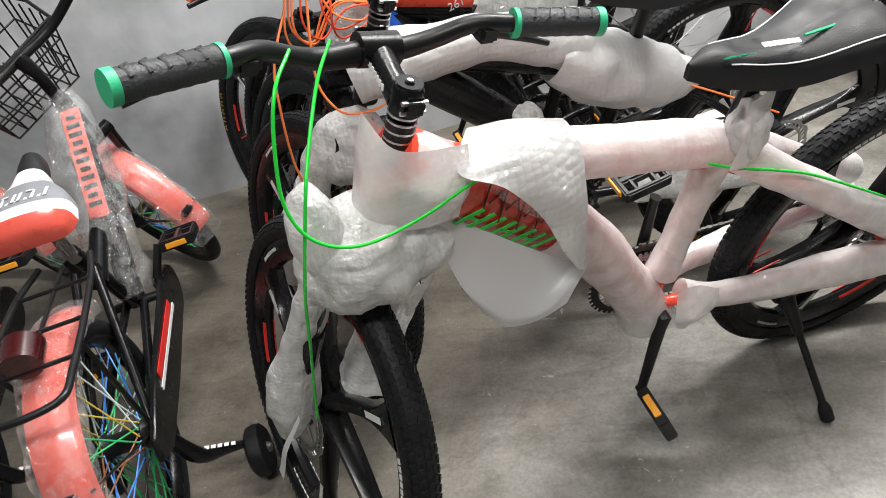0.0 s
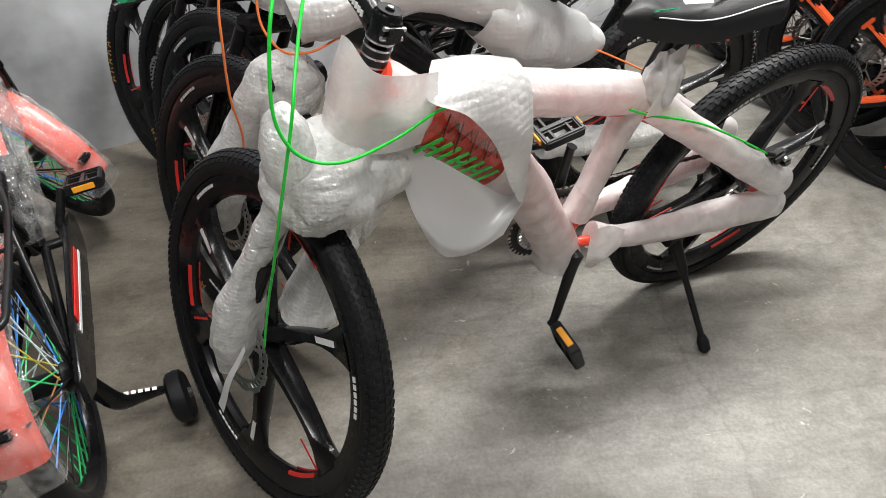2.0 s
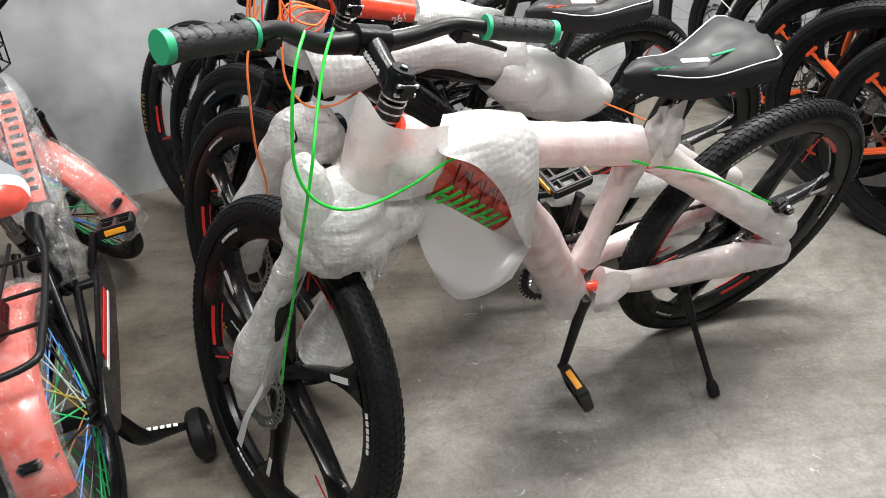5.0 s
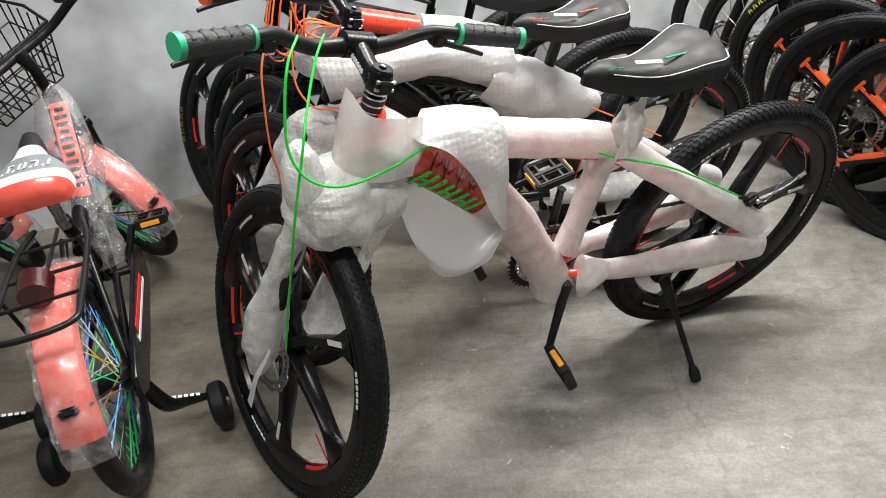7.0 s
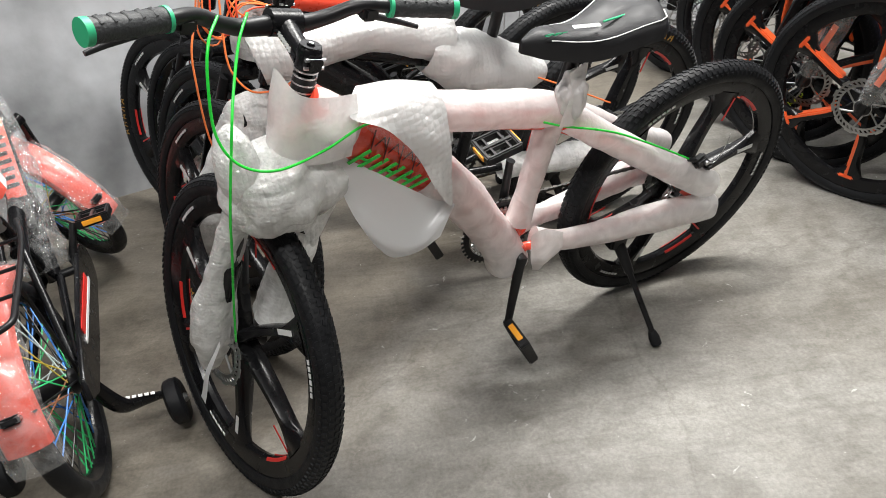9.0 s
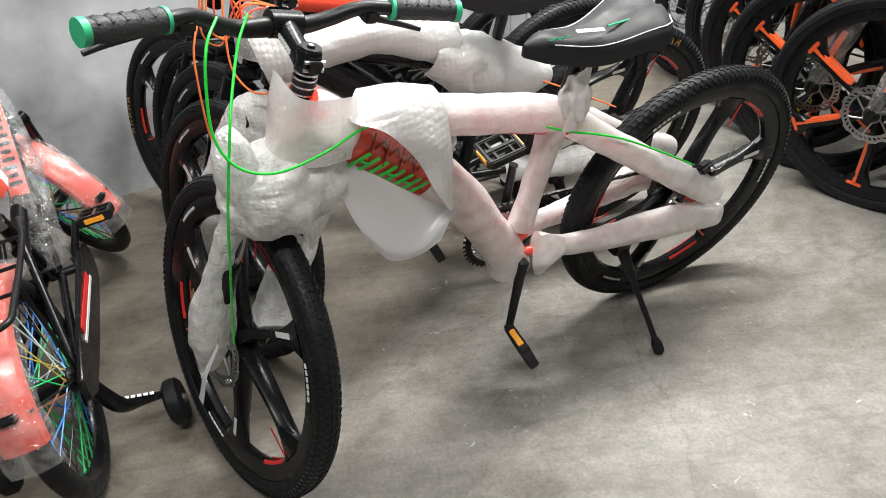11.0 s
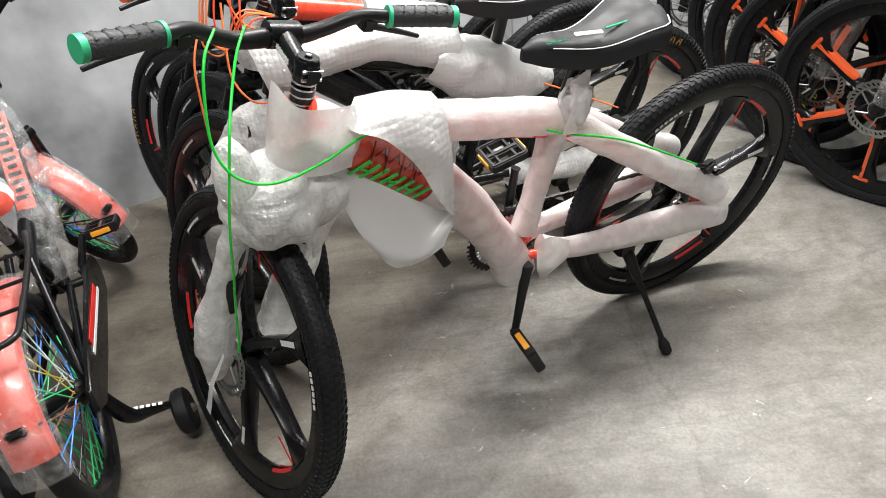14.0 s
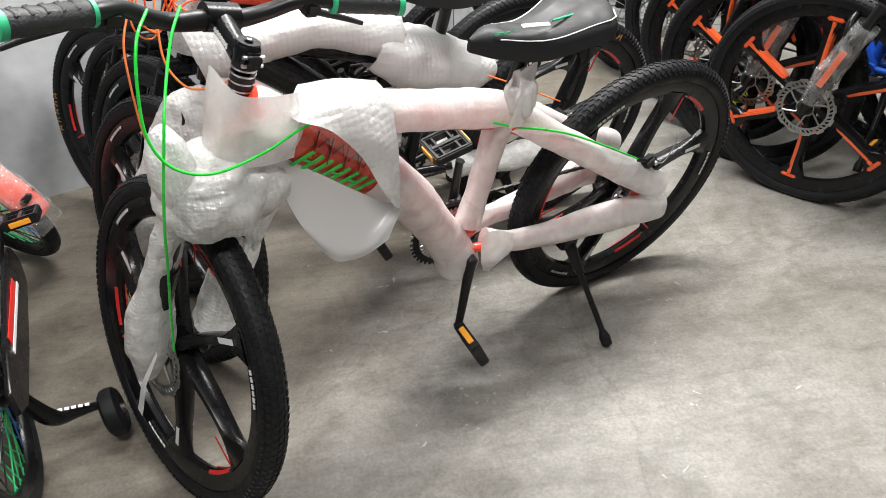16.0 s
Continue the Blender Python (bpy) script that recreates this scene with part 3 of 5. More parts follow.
def fork_and_bar(bike, S, spec):
    """Fork, front wheel, stem, bar and grips, in the steering's own space: z up the steerer, x ahead."""
    rake, drop = 0.04, -0.66 + spec.get("low", 0.0)
    fork_mat = spec["fork"]
    wheel(bike, S @ pose(rake, 0, drop), spec["wheel"], 1, name="front_wheel", spin=51)
    b = tube([(0, -0.066, drop + 0.37), (0, 0.066, drop + 0.37)], 0.022, 14, squash=1.2)
    box((0.06, 0.05, 0.05), pose(0, 0, drop + 0.385), b, bevel=0.012)
    part("fork_crown", b, BLACK, bike, "black fork crown", S)
    for y in (0.066, -0.066):
        part("stanchion", tube([(0.006, y, -0.3), (0.02, y, -0.44)], 0.014, 16), SATIN, bike, "", S)
        part("fork_leg", tube([(0.02, y, -0.42), (0.022, y, -0.43), (0.036, y, -0.6), (rake, y, drop - 0.012)], [0.02, 0.023, 0.019, 0.013], 16), fork_mat,
             bike, "", S)
    part("fork_arch", tube(smooth_path([(0.03, 0.066, -0.44), (0.055, 0.05, -0.39), (0.06, 0, -0.365), (0.055, -0.05, -0.39), (0.03, -0.066, -0.44)], 5), 0.011, 10),
         fork_mat, bike, "", S)
    part("steerer_collar", lathe([(0.0185, -0.13), (0.0185, -0.075), (0.016, -0.074), (0.0185, -0.073), (0.0185, -0.063), (0.016, -0.062), (0.0185, -0.061),
                                   (0.0185, -0.05), (0.012, -0.049)], 24, closed=False), SATIN, bike, "black steerer collar under the stem",
         S @ pose(0, 0, 0, 90, 0, 0))
    for z in (-0.0855, -0.0735, -0.0615, -0.0495, -0.0405):
        part("spacer_ring", lathe([(0.0175, z - 0.0014), (0.0192, z - 0.0014), (0.0192, z + 0.0014), (0.0175, z + 0.0014)], 24, closed=True), STEEL, bike,
             "thin silver ring", S @ pose(0, 0, 0, 90, 0, 0))
    S = S @ pose(0, 0.0, -0.004, 0, 0, spec.get("stem_turn", -6))
    b = tube([(0, 0, -0.036), (0, 0, -0.034), (0, 0, -0.004), (0, 0, 0.0)], [0.017, 0.019, 0.019, 0.016], 20)
    tube([(0.008, 0, -0.024), (0.04, 0, -0.016), (0.085, 0, -0.004)], [0.019, 0.0165, 0.019], 16, b)
    tube([(0.085, -0.026, -0.003), (0.085, 0.026, -0.003)], 0.0215, 20, b)
    box((0.012, 0.05, 0.036), pose(0.104, 0, -0.002), b, bevel=0.006)
    box((0.018, 0.03, 0.026), pose(-0.016, 0, -0.019), b, bevel=0.005)
    st = part("stem", b, BLACK, bike, "black handlebar stem", S)
    for y in (-0.017, 0.017):
        for z in (-0.014, 0.01):
            part("stem_bolt", tube([(0.108, y, z), (0.112, y, z)], 0.0038, 8), STEEL, st)
    for z in (-0.026, -0.013):
        part("stem_bolt", tube([(-0.019, -0.0165, z), (-0.019, 0.0165, z)], 0.003, 8), STEEL, st)
    b = tube([(0, 0, 0), (0, 0, 0.003)], 0.0165, 20)
    tube([(0, 0, 0.002), (0, 0, 0.005)], 0.006, 12, b)
    part("stem_cap", b, BLACK, bike, "", S)
    part("cap_bolt", tube([(0, 0, 0.004), (0, 0, 0.0062)], 0.0042, 8), STEEL, bike, "", S)
    for s in (1, -1):
        bars = bmesh.new()
        for i in range(7):
            box((0.005, 0.001, 0.008), pose(0.026 + i * 0.007, s * 0.0182, -0.018 + i * 0.0014, 0, 12, 0), bars)
        part("stem_lettering", bars, WHITE_DECAL, bike, "small white lettering bars", S, smooth=False)
    S = S @ pose(0, 0.018, -0.01 + spec.get("bar_up", 0.0), -4.6, 0, 0)
    half = []
    for y, x, z in ((0.0, 0.085, -0.003), (0.052, 0.084, -0.003), (0.092, 0.076, 0.01), (0.135, 0.06, 0.032), (0.182, 0.04, 0.038), (0.288, 0.012, 0.042)):
        half.append((x, y, z))
    line = [(x, -y, z) for x, y, z in half[:0:-1]] + half
    part("handlebar", tube(smooth_path(line, 6), [0.011, 0.011, 0.0125, 0.0158, 0.0125, 0.011, 0.011], 16), SATIN, bike, "black riser handlebar", S)
    for s in (1, -1):
        a, e = Vector((0.04, s * 0.18, 0.038)), Vector((0.012, s * 0.29, 0.042))
        g = tube([a.lerp(e, k / 14) for k in range(15)], [0.0165 + 0.0008 * (k % 2) for k in range(15)], 18)
        grip = part("grip", g, GRIP, bike, "ribbed black rubber grip with coloured clamp rings", S)
        for k, wd in ((0.0, 0.025), (0.99, 0.045)):
            part("grip_ring", tube([a.lerp(e, k - wd), a.lerp(e, k + wd)], 0.0182, 20), spec["grip"], grip, "coloured clamp ring")
        for k in range(5):
            c = a.lerp(e, 0.15 + k * 0.165)
            part("grip_stripe", tube([c + Vector((-0.012, 0, 0.0125)), c + Vector((0, s * 0.007, 0.0172)), c + Vector((0.012, 0, 0.0125))], 0.0022, 6), GRIP, grip)
        lever = tube(smooth_path([(0.05, s * 0.145, 0.02), (0.085, s * 0.165, 0.005), (0.085, s * 0.235, -0.012), (0.075, s * 0.275, -0.02)], 5), [0.008, 0.006, 0.004], 10)
        box((0.03, 0.03, 0.026), pose(0.055, s * 0.15, 0.024), lever, bevel=0.006)
        part("brake_lever", lever, SATIN, bike, "black brake lever and clamp", S)


def bicycle(label, m, spec):
    """A 26 inch mountain bicycle. spec: colours, wrapping and steering."""
    bike = thing("bicycle", label, "bicycle", m, "bicycles in the row")
    P, stout = spec["paint"], spec.get("stout", 1.0)
    BB, SEAT, HEAD, FOOT = Vector((0.472, 0, 0.335)), Vector((0.4, 0, 0.668)), Vector((0.889, 0, 0.872)), Vector((0.932, 0, 0.738))
    HUB = Vector((0, 0, R))
    wheel(bike, pose(*HUB), spec["wheel"], 1, name="rear_wheel")
    part("head_tube", tube([HEAD.lerp(FOOT, 0.3), FOOT], 0.023, 16), P, bike, "painted head tube")
    part("top_tube", tube([HEAD + Vector((0.005, 0, -0.05)), SEAT + Vector((0, 0, -0.02))], [0.024, 0.019], 16), P, bike, "painted top tube")
    part("down_tube", tube(smooth_path([(0.91, 0, 0.836), (0.84, 0, 0.77), (0.68, 0, 0.621), (0.6, 0, 0.525), (0.535, 0, 0.42), BB], 6), [0.04 * stout, 0.04 * stout, 0.038 * stout, 0.036, 0.034, 0.03], 20), P, bike, "painted down tube")
    part("seat_tube", tube([BB, SEAT + Vector((-0.008, 0, 0.03))], 0.0165, 14), P, bike, "painted seat tube")
    part("bottom_bracket", tube([BB + Vector((0, -0.036, 0)), BB + Vector((0, 0.036, 0))], 0.022, 18), P, bike, "painted bottom bracket shell")
    for s in (1, -1):
        part("seat_stay", tube(smooth_path([SEAT + Vector((-0.01, s * 0.016, -0.03)), (0.22, s * 0.048, 0.545), (0.012, s * 0.066, R + 0.02)], 6), [0.01, 0.008], 10), P, bike)
        part("chain_stay", tube(smooth_path([BB + Vector((-0.02, s * 0.02, 0)), (0.3, s * 0.05, 0.34), (0.0, s * 0.068, R)], 6), [0.011, 0.009], 10), P, bike)
    part("seat_post", tube([SEAT, SEAT + Vector((-0.02, 0.02, 0.17))], 0.0135, 14), SATIN, bike, "black seat post")
    saddle(bike, pose(*spec.get("saddle", (0.376, 0.025, 0.866)), 0, -2, 0) @ Matrix.Scale(1.0, 4), spec["grip"])
    # drive
    for r, mt in ((0.09, SATIN), (0.068, STEEL)):
        b = lathe([(r - 0.014, -0.002), (r, -0.002), (r, 0.002), (r - 0.014, 0.002)], 44, closed=True)
        for k in range(40):
            box((0.008, 0.002, 0.006), pose(0, 0, 0, 0, 9 * k, 0) @ pose(r + 0.002, 0, 0), b)
        for k in range(4):
            a = radians(90 * k + 20)
            tube([(0.01 * math.cos(a), 0, 0.01 * math.sin(a)), ((r - 0.01) * math.cos(a), 0, (r - 0.01) * math.sin(a))], 0.006, 6, b)
        part("chainring", b, mt, bike, "", pose(BB.x, -0.05 + (0.006 if r < 0.08 else 0), BB.z))
    ca = spec.get("crank", 76)
    for s, a in ((1, ca), (-1, ca + 180)):
        d = Vector((math.cos(radians(a)) * 0.17, 0, -math.sin(radians(a)) * 0.17))
        p0, p1 = BB + Vector((0, s * 0.055, 0)), BB + Vector((0, s * 0.085, 0)) + d
        part("crank", tube([BB + Vector((0, s * 0.03, 0)), p0, p0 + d * 0.12, p1 - d * 0.05, p1], [0.013, 0.014, 0.012, 0.009, 0.011], 12), SATIN, bike, "black crank arm")
        tilt = spec.get("pedal_tilt", 113) if s == 1 else 10
        pedal(bike, pose(*p1, 0, 0, 0) @ pose(0, s * 0.06, 0, 0, tilt, 0))
    pts = [Vector((x, -0.05, z)) for x, z in ((BB.x, BB.z + 0.09), (0.0, R + 0.04))] + [Vector((x, -0.05, z)) for x, z in ((0.02, R - 0.13), (0.06, R - 0.11), (BB.x, BB.z - 0.09))]
    for a, c in ((pts[0], pts[1]), (pts[3], pts[4])):
        b = bmesh.new()
        n = int((c - a).length / 0.0127)
        ang = math.degrees(math.atan2((c - a).z, (c - a).x))
        for k in range(n):
            q = a.lerp(c, (k + 0.5) / n)
            box((0.0115, 0.007 if k % 2 else 0.0045, 0.007), pose(*q, 0, -ang, 0), b)
        part("chain_run", b, CHAIN, bike, "dark oiled chain", smooth=False)
    b = bmesh.new()
    for i, r in enumerate((0.05, 0.044, 0.038, 0.032, 0.026)):
        lathe([(0.016, -0.001), (r, -0.001), (r, 0.001), (0.016, 0.001)], 32, b, closed=True)
        for v in b.verts:
            v.co.y += 0.0042
    part("cassette", b, STEEL, bike, "steel sprocket cluster", pose(0, -0.062, R))
    b = box((0.03, 0.02, 0.05), pose(0.0, -0.075, R - 0.05, 0, 20, 0), bevel=0.005)
    tube([(0.005, -0.07, R - 0.06), (0.04, -0.06, R - 0.13)], 0.006, 8, b)
    for x, z in ((0.02, -0.09), (0.045, -0.135)):
        tube([(x, -0.055, R + z), (x, -0.045, R + z)], 0.016, 14, b)
    part("derailleur", b, SATIN, bike, "black rear derailleur")
    b = box((0.045, 0.03, 0.05), pose(0.055, 0.058, R + 0.075, 0, 35, 0), bevel=0.006)
    box((0.03, 0.035, 0.02), pose(0.045, 0.07, R + 0.1, 0, 10, 0), b, bevel=0.004)
    tube([(0.06, 0.085, R + 0.09), (0.03, 0.085, R + 0.11)], 0.005, 8, b)
    part("brake_caliper", b, SATIN, bike, "black disc brake caliper")
    # kickstand
    top, foot = Vector((0.19, 0.055, 0.262)), Vector((0.16, 0.225, 0.062))
    b = box((0.05, 0.03, 0.045), pose(0.195, 0.052, 0.275, 0, 0, 0), bevel=0.006)
    tube([top, top.lerp(foot, 0.3)], [0.016, 0.011], 12, b)
    tube([top.lerp(foot, 0.25), foot], 0.0075, 10, b)
    ks = part("kickstand", b, SATIN, bike, "black kickstand, swung down")
    part("kickstand_foot", tube([top.lerp(foot, 0.91), top.lerp(foot, 0.97), foot + (foot - top) * 0.05], [0.009, 0.014, 0.013], 12), RUBBER, ks, "rubber foot")
    S = steering_pose(spec["steer"], spec.get("cap", (0.866, 0, 0.94)))
    fork_and_bar(bike, S, spec)
    return bike, S


def stood(x, y, turn=0.0, lean=13.5):
    """The pose of a bicycle whose rear wheel's foot is at x, y."""
    return pose(x, y, 0, 0, 0, LINE + turn) @ pose(0, 0, 0, -lean, 0, 0)


base = dict(paint=RED, fork=BLACK, wheel="mag", grip=GREEN_GRIP, steer=-73)


def lump(centre, half, rough, seed, n=28):
    """A crumpled bag of film, as a lumpy ball."""
    bm = bmesh.new()
    bmesh.ops.create_icosphere(bm, subdivisions=5, radius=1)
    for v in bm.verts:
        q = v.co * 1.5 + Vector((seed * 3.7, seed, 0))
        w = q + Vector((noise.noise(q * 1.3), noise.noise(q * 1.3 + Vector((7, 0, 0))), noise.noise(q * 1.3 + Vector((0, 7, 0))))) * 0.8
        k = 1 + rough * (noise.noise(q) + 0.5 * noise.noise(q * 2.1))
        k += rough * 0.35 * (0.5 - abs(noise.noise(w * 1.6 + Vector((4, 0, 0))))) + rough * 0.15 * (0.5 - abs(noise.noise(w * 3.4 + Vector((1, 5, 0)))))
        v.co = Vector(centre) + Vector((v.co.x * half[0], v.co.y * half[1], v.co.z * half[2])) * k
    return bm


def wrap(bike, pts, radii, mat, seed, label, m=None, n=26, step=10, squash=1.0, rough=0.06):
    """Packing film wound round a tube, open at both ends."""
    bm = tube(smooth_path(pts, step), radii, n, cap=False, rough=rough, seed=seed, squash=squash)
    return part("film_wrap", bm, mat, bike, label, m)


def cable(bike, pts, mat, name="cable", rad=0.0022, m=None):
    return part(name, tube(smooth_path(pts, 8), rad, 10), mat, bike, "", m)


def frame_wraps(bike, film_mat, seed, stays=True):
    lab = "translucent packing film wound round the tube"
    wrap(bike, [(0.69, 0, 0.758), (0.62, 0, 0.738), (0.56, 0, 0.722), (0.48, 0, 0.7), (0.4, 0.004, 0.678)], [0.037, 0.037, 0.037, 0.038, 0.034], film_mat, seed, lab)
    wrap(bike, [(0.7, 0, 0.639), (0.65, 0, 0.588), (0.6, 0, 0.525), (0.54, 0, 0.425), (0.495, 0.004, 0.342), (0.478, 0.006, 0.292)], [0.052, 0.051, 0.048, 0.044, 0.047, 0.05], film_mat, seed + 1, lab)
    wrap(bike, [(0.455, 0, 0.4), (0.44, 0, 0.48), (0.42, 0, 0.58), (0.405, 0, 0.66)], [0.029, 0.025, 0.026, 0.03], film_mat, seed + 2, lab)
    for s in (1, -1):
        wrap(bike, [(0.43, s * 0.03, 0.36), (0.37, s * 0.045, 0.345), (0.27, s * 0.06, 0.335), (0.1, s * 0.08, 0.335), (-0.045, s * 0.09, 0.318)],
             [0.03, 0.026, 0.03, 0.04, 0.036], film_mat, seed + 3 + s, lab, squash=0.8, rough=0.09)
        wrap(bike, [(0.385, s * 0.02, 0.665), (0.29, s * 0.036, 0.6), (0.15, s * 0.06, 0.5), (-0.015, s * 0.088, 0.395)], [0.03, 0.03, 0.03, 0.036],
             film_mat, seed + 6 + s, lab, squash=0.85, rough=0.09)


# ---- the red bicycle in front ----
bike_a, S = bicycle("red mountain bicycle wrapped in packing film, leaning on its kickstand", pose(0.963, 1.4786, 0.008, 0, 0, 200.1) @ pose(0, 0, 0, -13.1, 0, 0), {**base, "steer": -78.4, "stem_turn": -2.7, "cap": (0.871, 0.004, 0.935), "low": 0.003, "bar_up": 0.006, "stout": 1.17})
frame_wraps(bike_a, PINK_WRAP, 1)
part("film_sleeve", sheet([[(0.9, -0.045, 0.84), (0.928, -0.012, 0.9), (0.931, 0.022, 0.914), (0.912, 0.046, 0.884), (0.87, 0.05, 0.868), (0.822, 0.048, 0.86)],
                           [(0.92, -0.045, 0.8), (0.944, -0.012, 0.85), (0.946, 0.02, 0.858), (0.93, 0.047, 0.85), (0.876, 0.054, 0.832), (0.825, 0.052, 0.826)],
                           [(0.935, -0.045, 0.76), (0.956, -0.012, 0.8), (0.957, 0.02, 0.808), (0.944, 0.044, 0.8), (0.888, 0.055, 0.795), (0.832, 0.052, 0.79)],
                           [(0.945, -0.04, 0.735), (0.966, -0.01, 0.752), (0.97, 0.018, 0.77), (0.955, 0.042, 0.764), (0.9, 0.05, 0.752), (0.842, 0.05, 0.749)]], 9, 0.0028, 3), HEAD_WRAP,
     bike_a, "broad sleeve of bubble packing film round the head tube")
wrap(bike_a, [(0.905, 0, 0.825), (0.87, 0, 0.795), (0.838, 0, 0.765)], [0.05, 0.05, 0.05], PINK_WRAP, 22, "translucent packing film round the tubes", rough=0.05)
# sheet of foam thrown over the top tube, and its apron under the down tube
part("foam_flap", sheet([[(0.79, -0.035, 0.79), (0.72, -0.04, 0.776), (0.672, -0.035, 0.762)],
                         [(0.806, 0.0, 0.842), (0.735, 0.004, 0.836), (0.674, 0.0, 0.814)],
                         [(0.84, 0.056, 0.828), (0.748, 0.056, 0.824), (0.668, 0.046, 0.797)],
                         [(0.785, 0.08, 0.8), (0.72, 0.082, 0.772), (0.669, 0.07, 0.745)],
                         [(0.741, 0.088, 0.738), (0.7, 0.09, 0.712), (0.67, 0.08, 0.69)],
                         [(0.711, 0.09, 0.668), (0.69, 0.092, 0.65), (0.67, 0.086, 0.635)],
                         [(0.682, 0.088, 0.61), (0.676, 0.088, 0.605), (0.67, 0.086, 0.6)]], 8, 0.0022, 5), WHITE_WRAP, bike_a,
     "white bubble foam sheet draped over the top tube")
part("foam_apron", sheet([[(0.872, 0.034, 0.762), (0.795, 0.044, 0.69), (0.715, 0.044, 0.615), (0.655, 0.044, 0.575)],
                          [(0.866, 0.046, 0.7), (0.805, 0.056, 0.61), (0.725, 0.06, 0.56), (0.655, 0.056, 0.575)],
                          [(0.855, 0.054, 0.64), (0.8, 0.066, 0.565), (0.73, 0.07, 0.535), (0.656, 0.068, 0.585)],
                          [(0.838, 0.06, 0.59), (0.79, 0.072, 0.53), (0.725, 0.078, 0.52), (0.662, 0.075, 0.58)],
                          [(0.815, 0.058, 0.535), (0.786, 0.068, 0.502), (0.735, 0.076, 0.5), (0.69, 0.08, 0.525)]], 8, 0.002, 9), PAPER_FOAM, bike_a,
     "smooth white foam sheet hanging under the down tube")
part("film_web", sheet([[(0.81, 0.03, 0.785), (0.76, 0.036, 0.775), (0.71, 0.036, 0.76)], [(0.78, 0.042, 0.75), (0.74, 0.048, 0.735), (0.7, 0.046, 0.715)],
                        [(0.74, 0.05, 0.705), (0.715, 0.052, 0.69), (0.69, 0.05, 0.675)]], 6, 0.004, 4), CLEAR, bike_a, "clear film between the two tubes")
# lettering shapes on the down tube
DT0, DT1 = Vector((0.84, 0, 0.77)), Vector((0.68, 0, 0.621))
dt = (DT1 - DT0).normalized()
ang = math.degrees(math.atan2(-dt.z, -dt.x))
LM = pose(0.76, 0, 0.6955, 0, -ang, 0)


def stroke(points, mat, width, parent, lift=0.048):
    """A painted stroke on the tube's left side, in the tube's own space (x towards the head)."""
    b = bmesh.new()
    points = [(x, z * 1.17) for x, z in points]
    for (xa, za), (xb, zb) in zip(points, points[1:]):
        d = Vector((xb - xa, 0, zb - za))
        L, t = d.length, math.degrees(math.atan2(zb - za, xb - xa))
        zm = (za + zb) / 2
        tip = math.degrees(math.asin(max(-0.9, min(0.9, zm / 0.0465))))
        y = math.sqrt(max(0.0, lift ** 2 - zm ** 2))
        box((L + width * 0.6, 0.0012, width), pose((xa + xb) / 2, y, zm, tip, 0, 0) @ pose(0, 0, 0, 0, -t, 0), b)
    return part("decal", b, mat, parent, "", LM, smooth=False)


RED_DARK = material("dark_red_print", (0.1, 0.008, 0.006), 0.35, vary=0.1)
for x in (0.062, 0.03, -0.006, -0.04):
    stroke([(x + 0.014, 0.033), (x + 0.006, -0.004)], RED_DARK, 0.0022, bike_a)
    stroke([(x + 0.004, 0.012), (x - 0.012, 0.03), (x - 0.018, 0.016)], RED_DARK, 0.0022, bike_a)
for x in (0.0, -0.019, -0.037, -0.056, -0.073, -0.092, -0.111, -0.128):
    stroke([(0.078 + x * 1.12 - z * 0.005, -0.012 + z * 0.0175) for z in (-1, 1)], GREEN, 0.0072, bike_a, 0.0486)
for x in (-0.0095, -0.0645, -0.1015):
    stroke([(0.078 + (x + dx) * 1.12, -0.012) for dx in (0.008, -0.008)], GREEN, 0.0055, bike_a, 0.0486)
# bubble film round the fork
part("film_bag", lump((0.965, 0.015, 0.7), (0.09, 0.068, 0.088), 0.17, 2), BUBBLE, bike_a, "crumpled bubble film round the fork crown")
part("film_bag", lump((1.02, 0.02, 0.765), (0.035, 0.04, 0.075), 0.09, 9), BUBBLE, bike_a, "crumpled bubble film rising beside the head tube")
part("film_bag", lump((0.905, 0.01, 0.69), (0.075, 0.05, 0.06), 0.1, 6), BUBBLE, bike_a, "crumpled bubble film round the fork crown")
part("film_tail", sheet([[(0.95, 0.06, 0.65), (0.91, 0.055, 0.65), (0.87, 0.04, 0.66)], [(0.94, 0.05, 0.61), (0.915, 0.05, 0.6), (0.89, 0.035, 0.62)],
                         [(0.93, 0.035, 0.565), (0.925, 0.032, 0.56), (0.92, 0.03, 0.565)]], 5, 0.008, 8), BUBBLE, bike_a, "loose corner of bubble film")
wrap(bike_a, [(0.01, 0.07, -0.3), (0.02, 0.072, -0.38), (0.03, 0.074, -0.47), (0.034, 0.074, -0.55), (0.03, 0.07, -0.62), (0.03, 0.066, -0.7)],
     [0.03, 0.028, 0.03, 0.046, 0.042, 0.02], BUBBLE, 33, "crumpled bubble film round the fork leg", S, squash=0.7, rough=0.12, n=30)
wrap(bike_a, [(0.01, -0.07, -0.36), (0.025, -0.07, -0.46), (0.032, -0.07, -0.56), (0.03, -0.072, -0.6)], [0.03, 0.036, 0.046, 0.056], BUBBLE, 35,
     "packing film round the fork leg", S, rough=0.15)
part("film_strip", sheet([[(0.0, 0.075, -0.6), (-0.012, 0.08, -0.6)], [(-0.01, 0.1, -0.66), (-0.024, 0.1, -0.66)], [(-0.01, 0.105, -0.735), (-0.03, 0.105, -0.735)]], 5, 0.003, 2),
     PAPER_FOAM, bike_a, "torn white strip of film", S)
part("film_ribbon", lump((0.392, 0.035, 0.725), (0.027, 0.03, 0.05), 0.2, 12), PINK_WRAP, bike_a, "knot of packing film at the seat cluster")
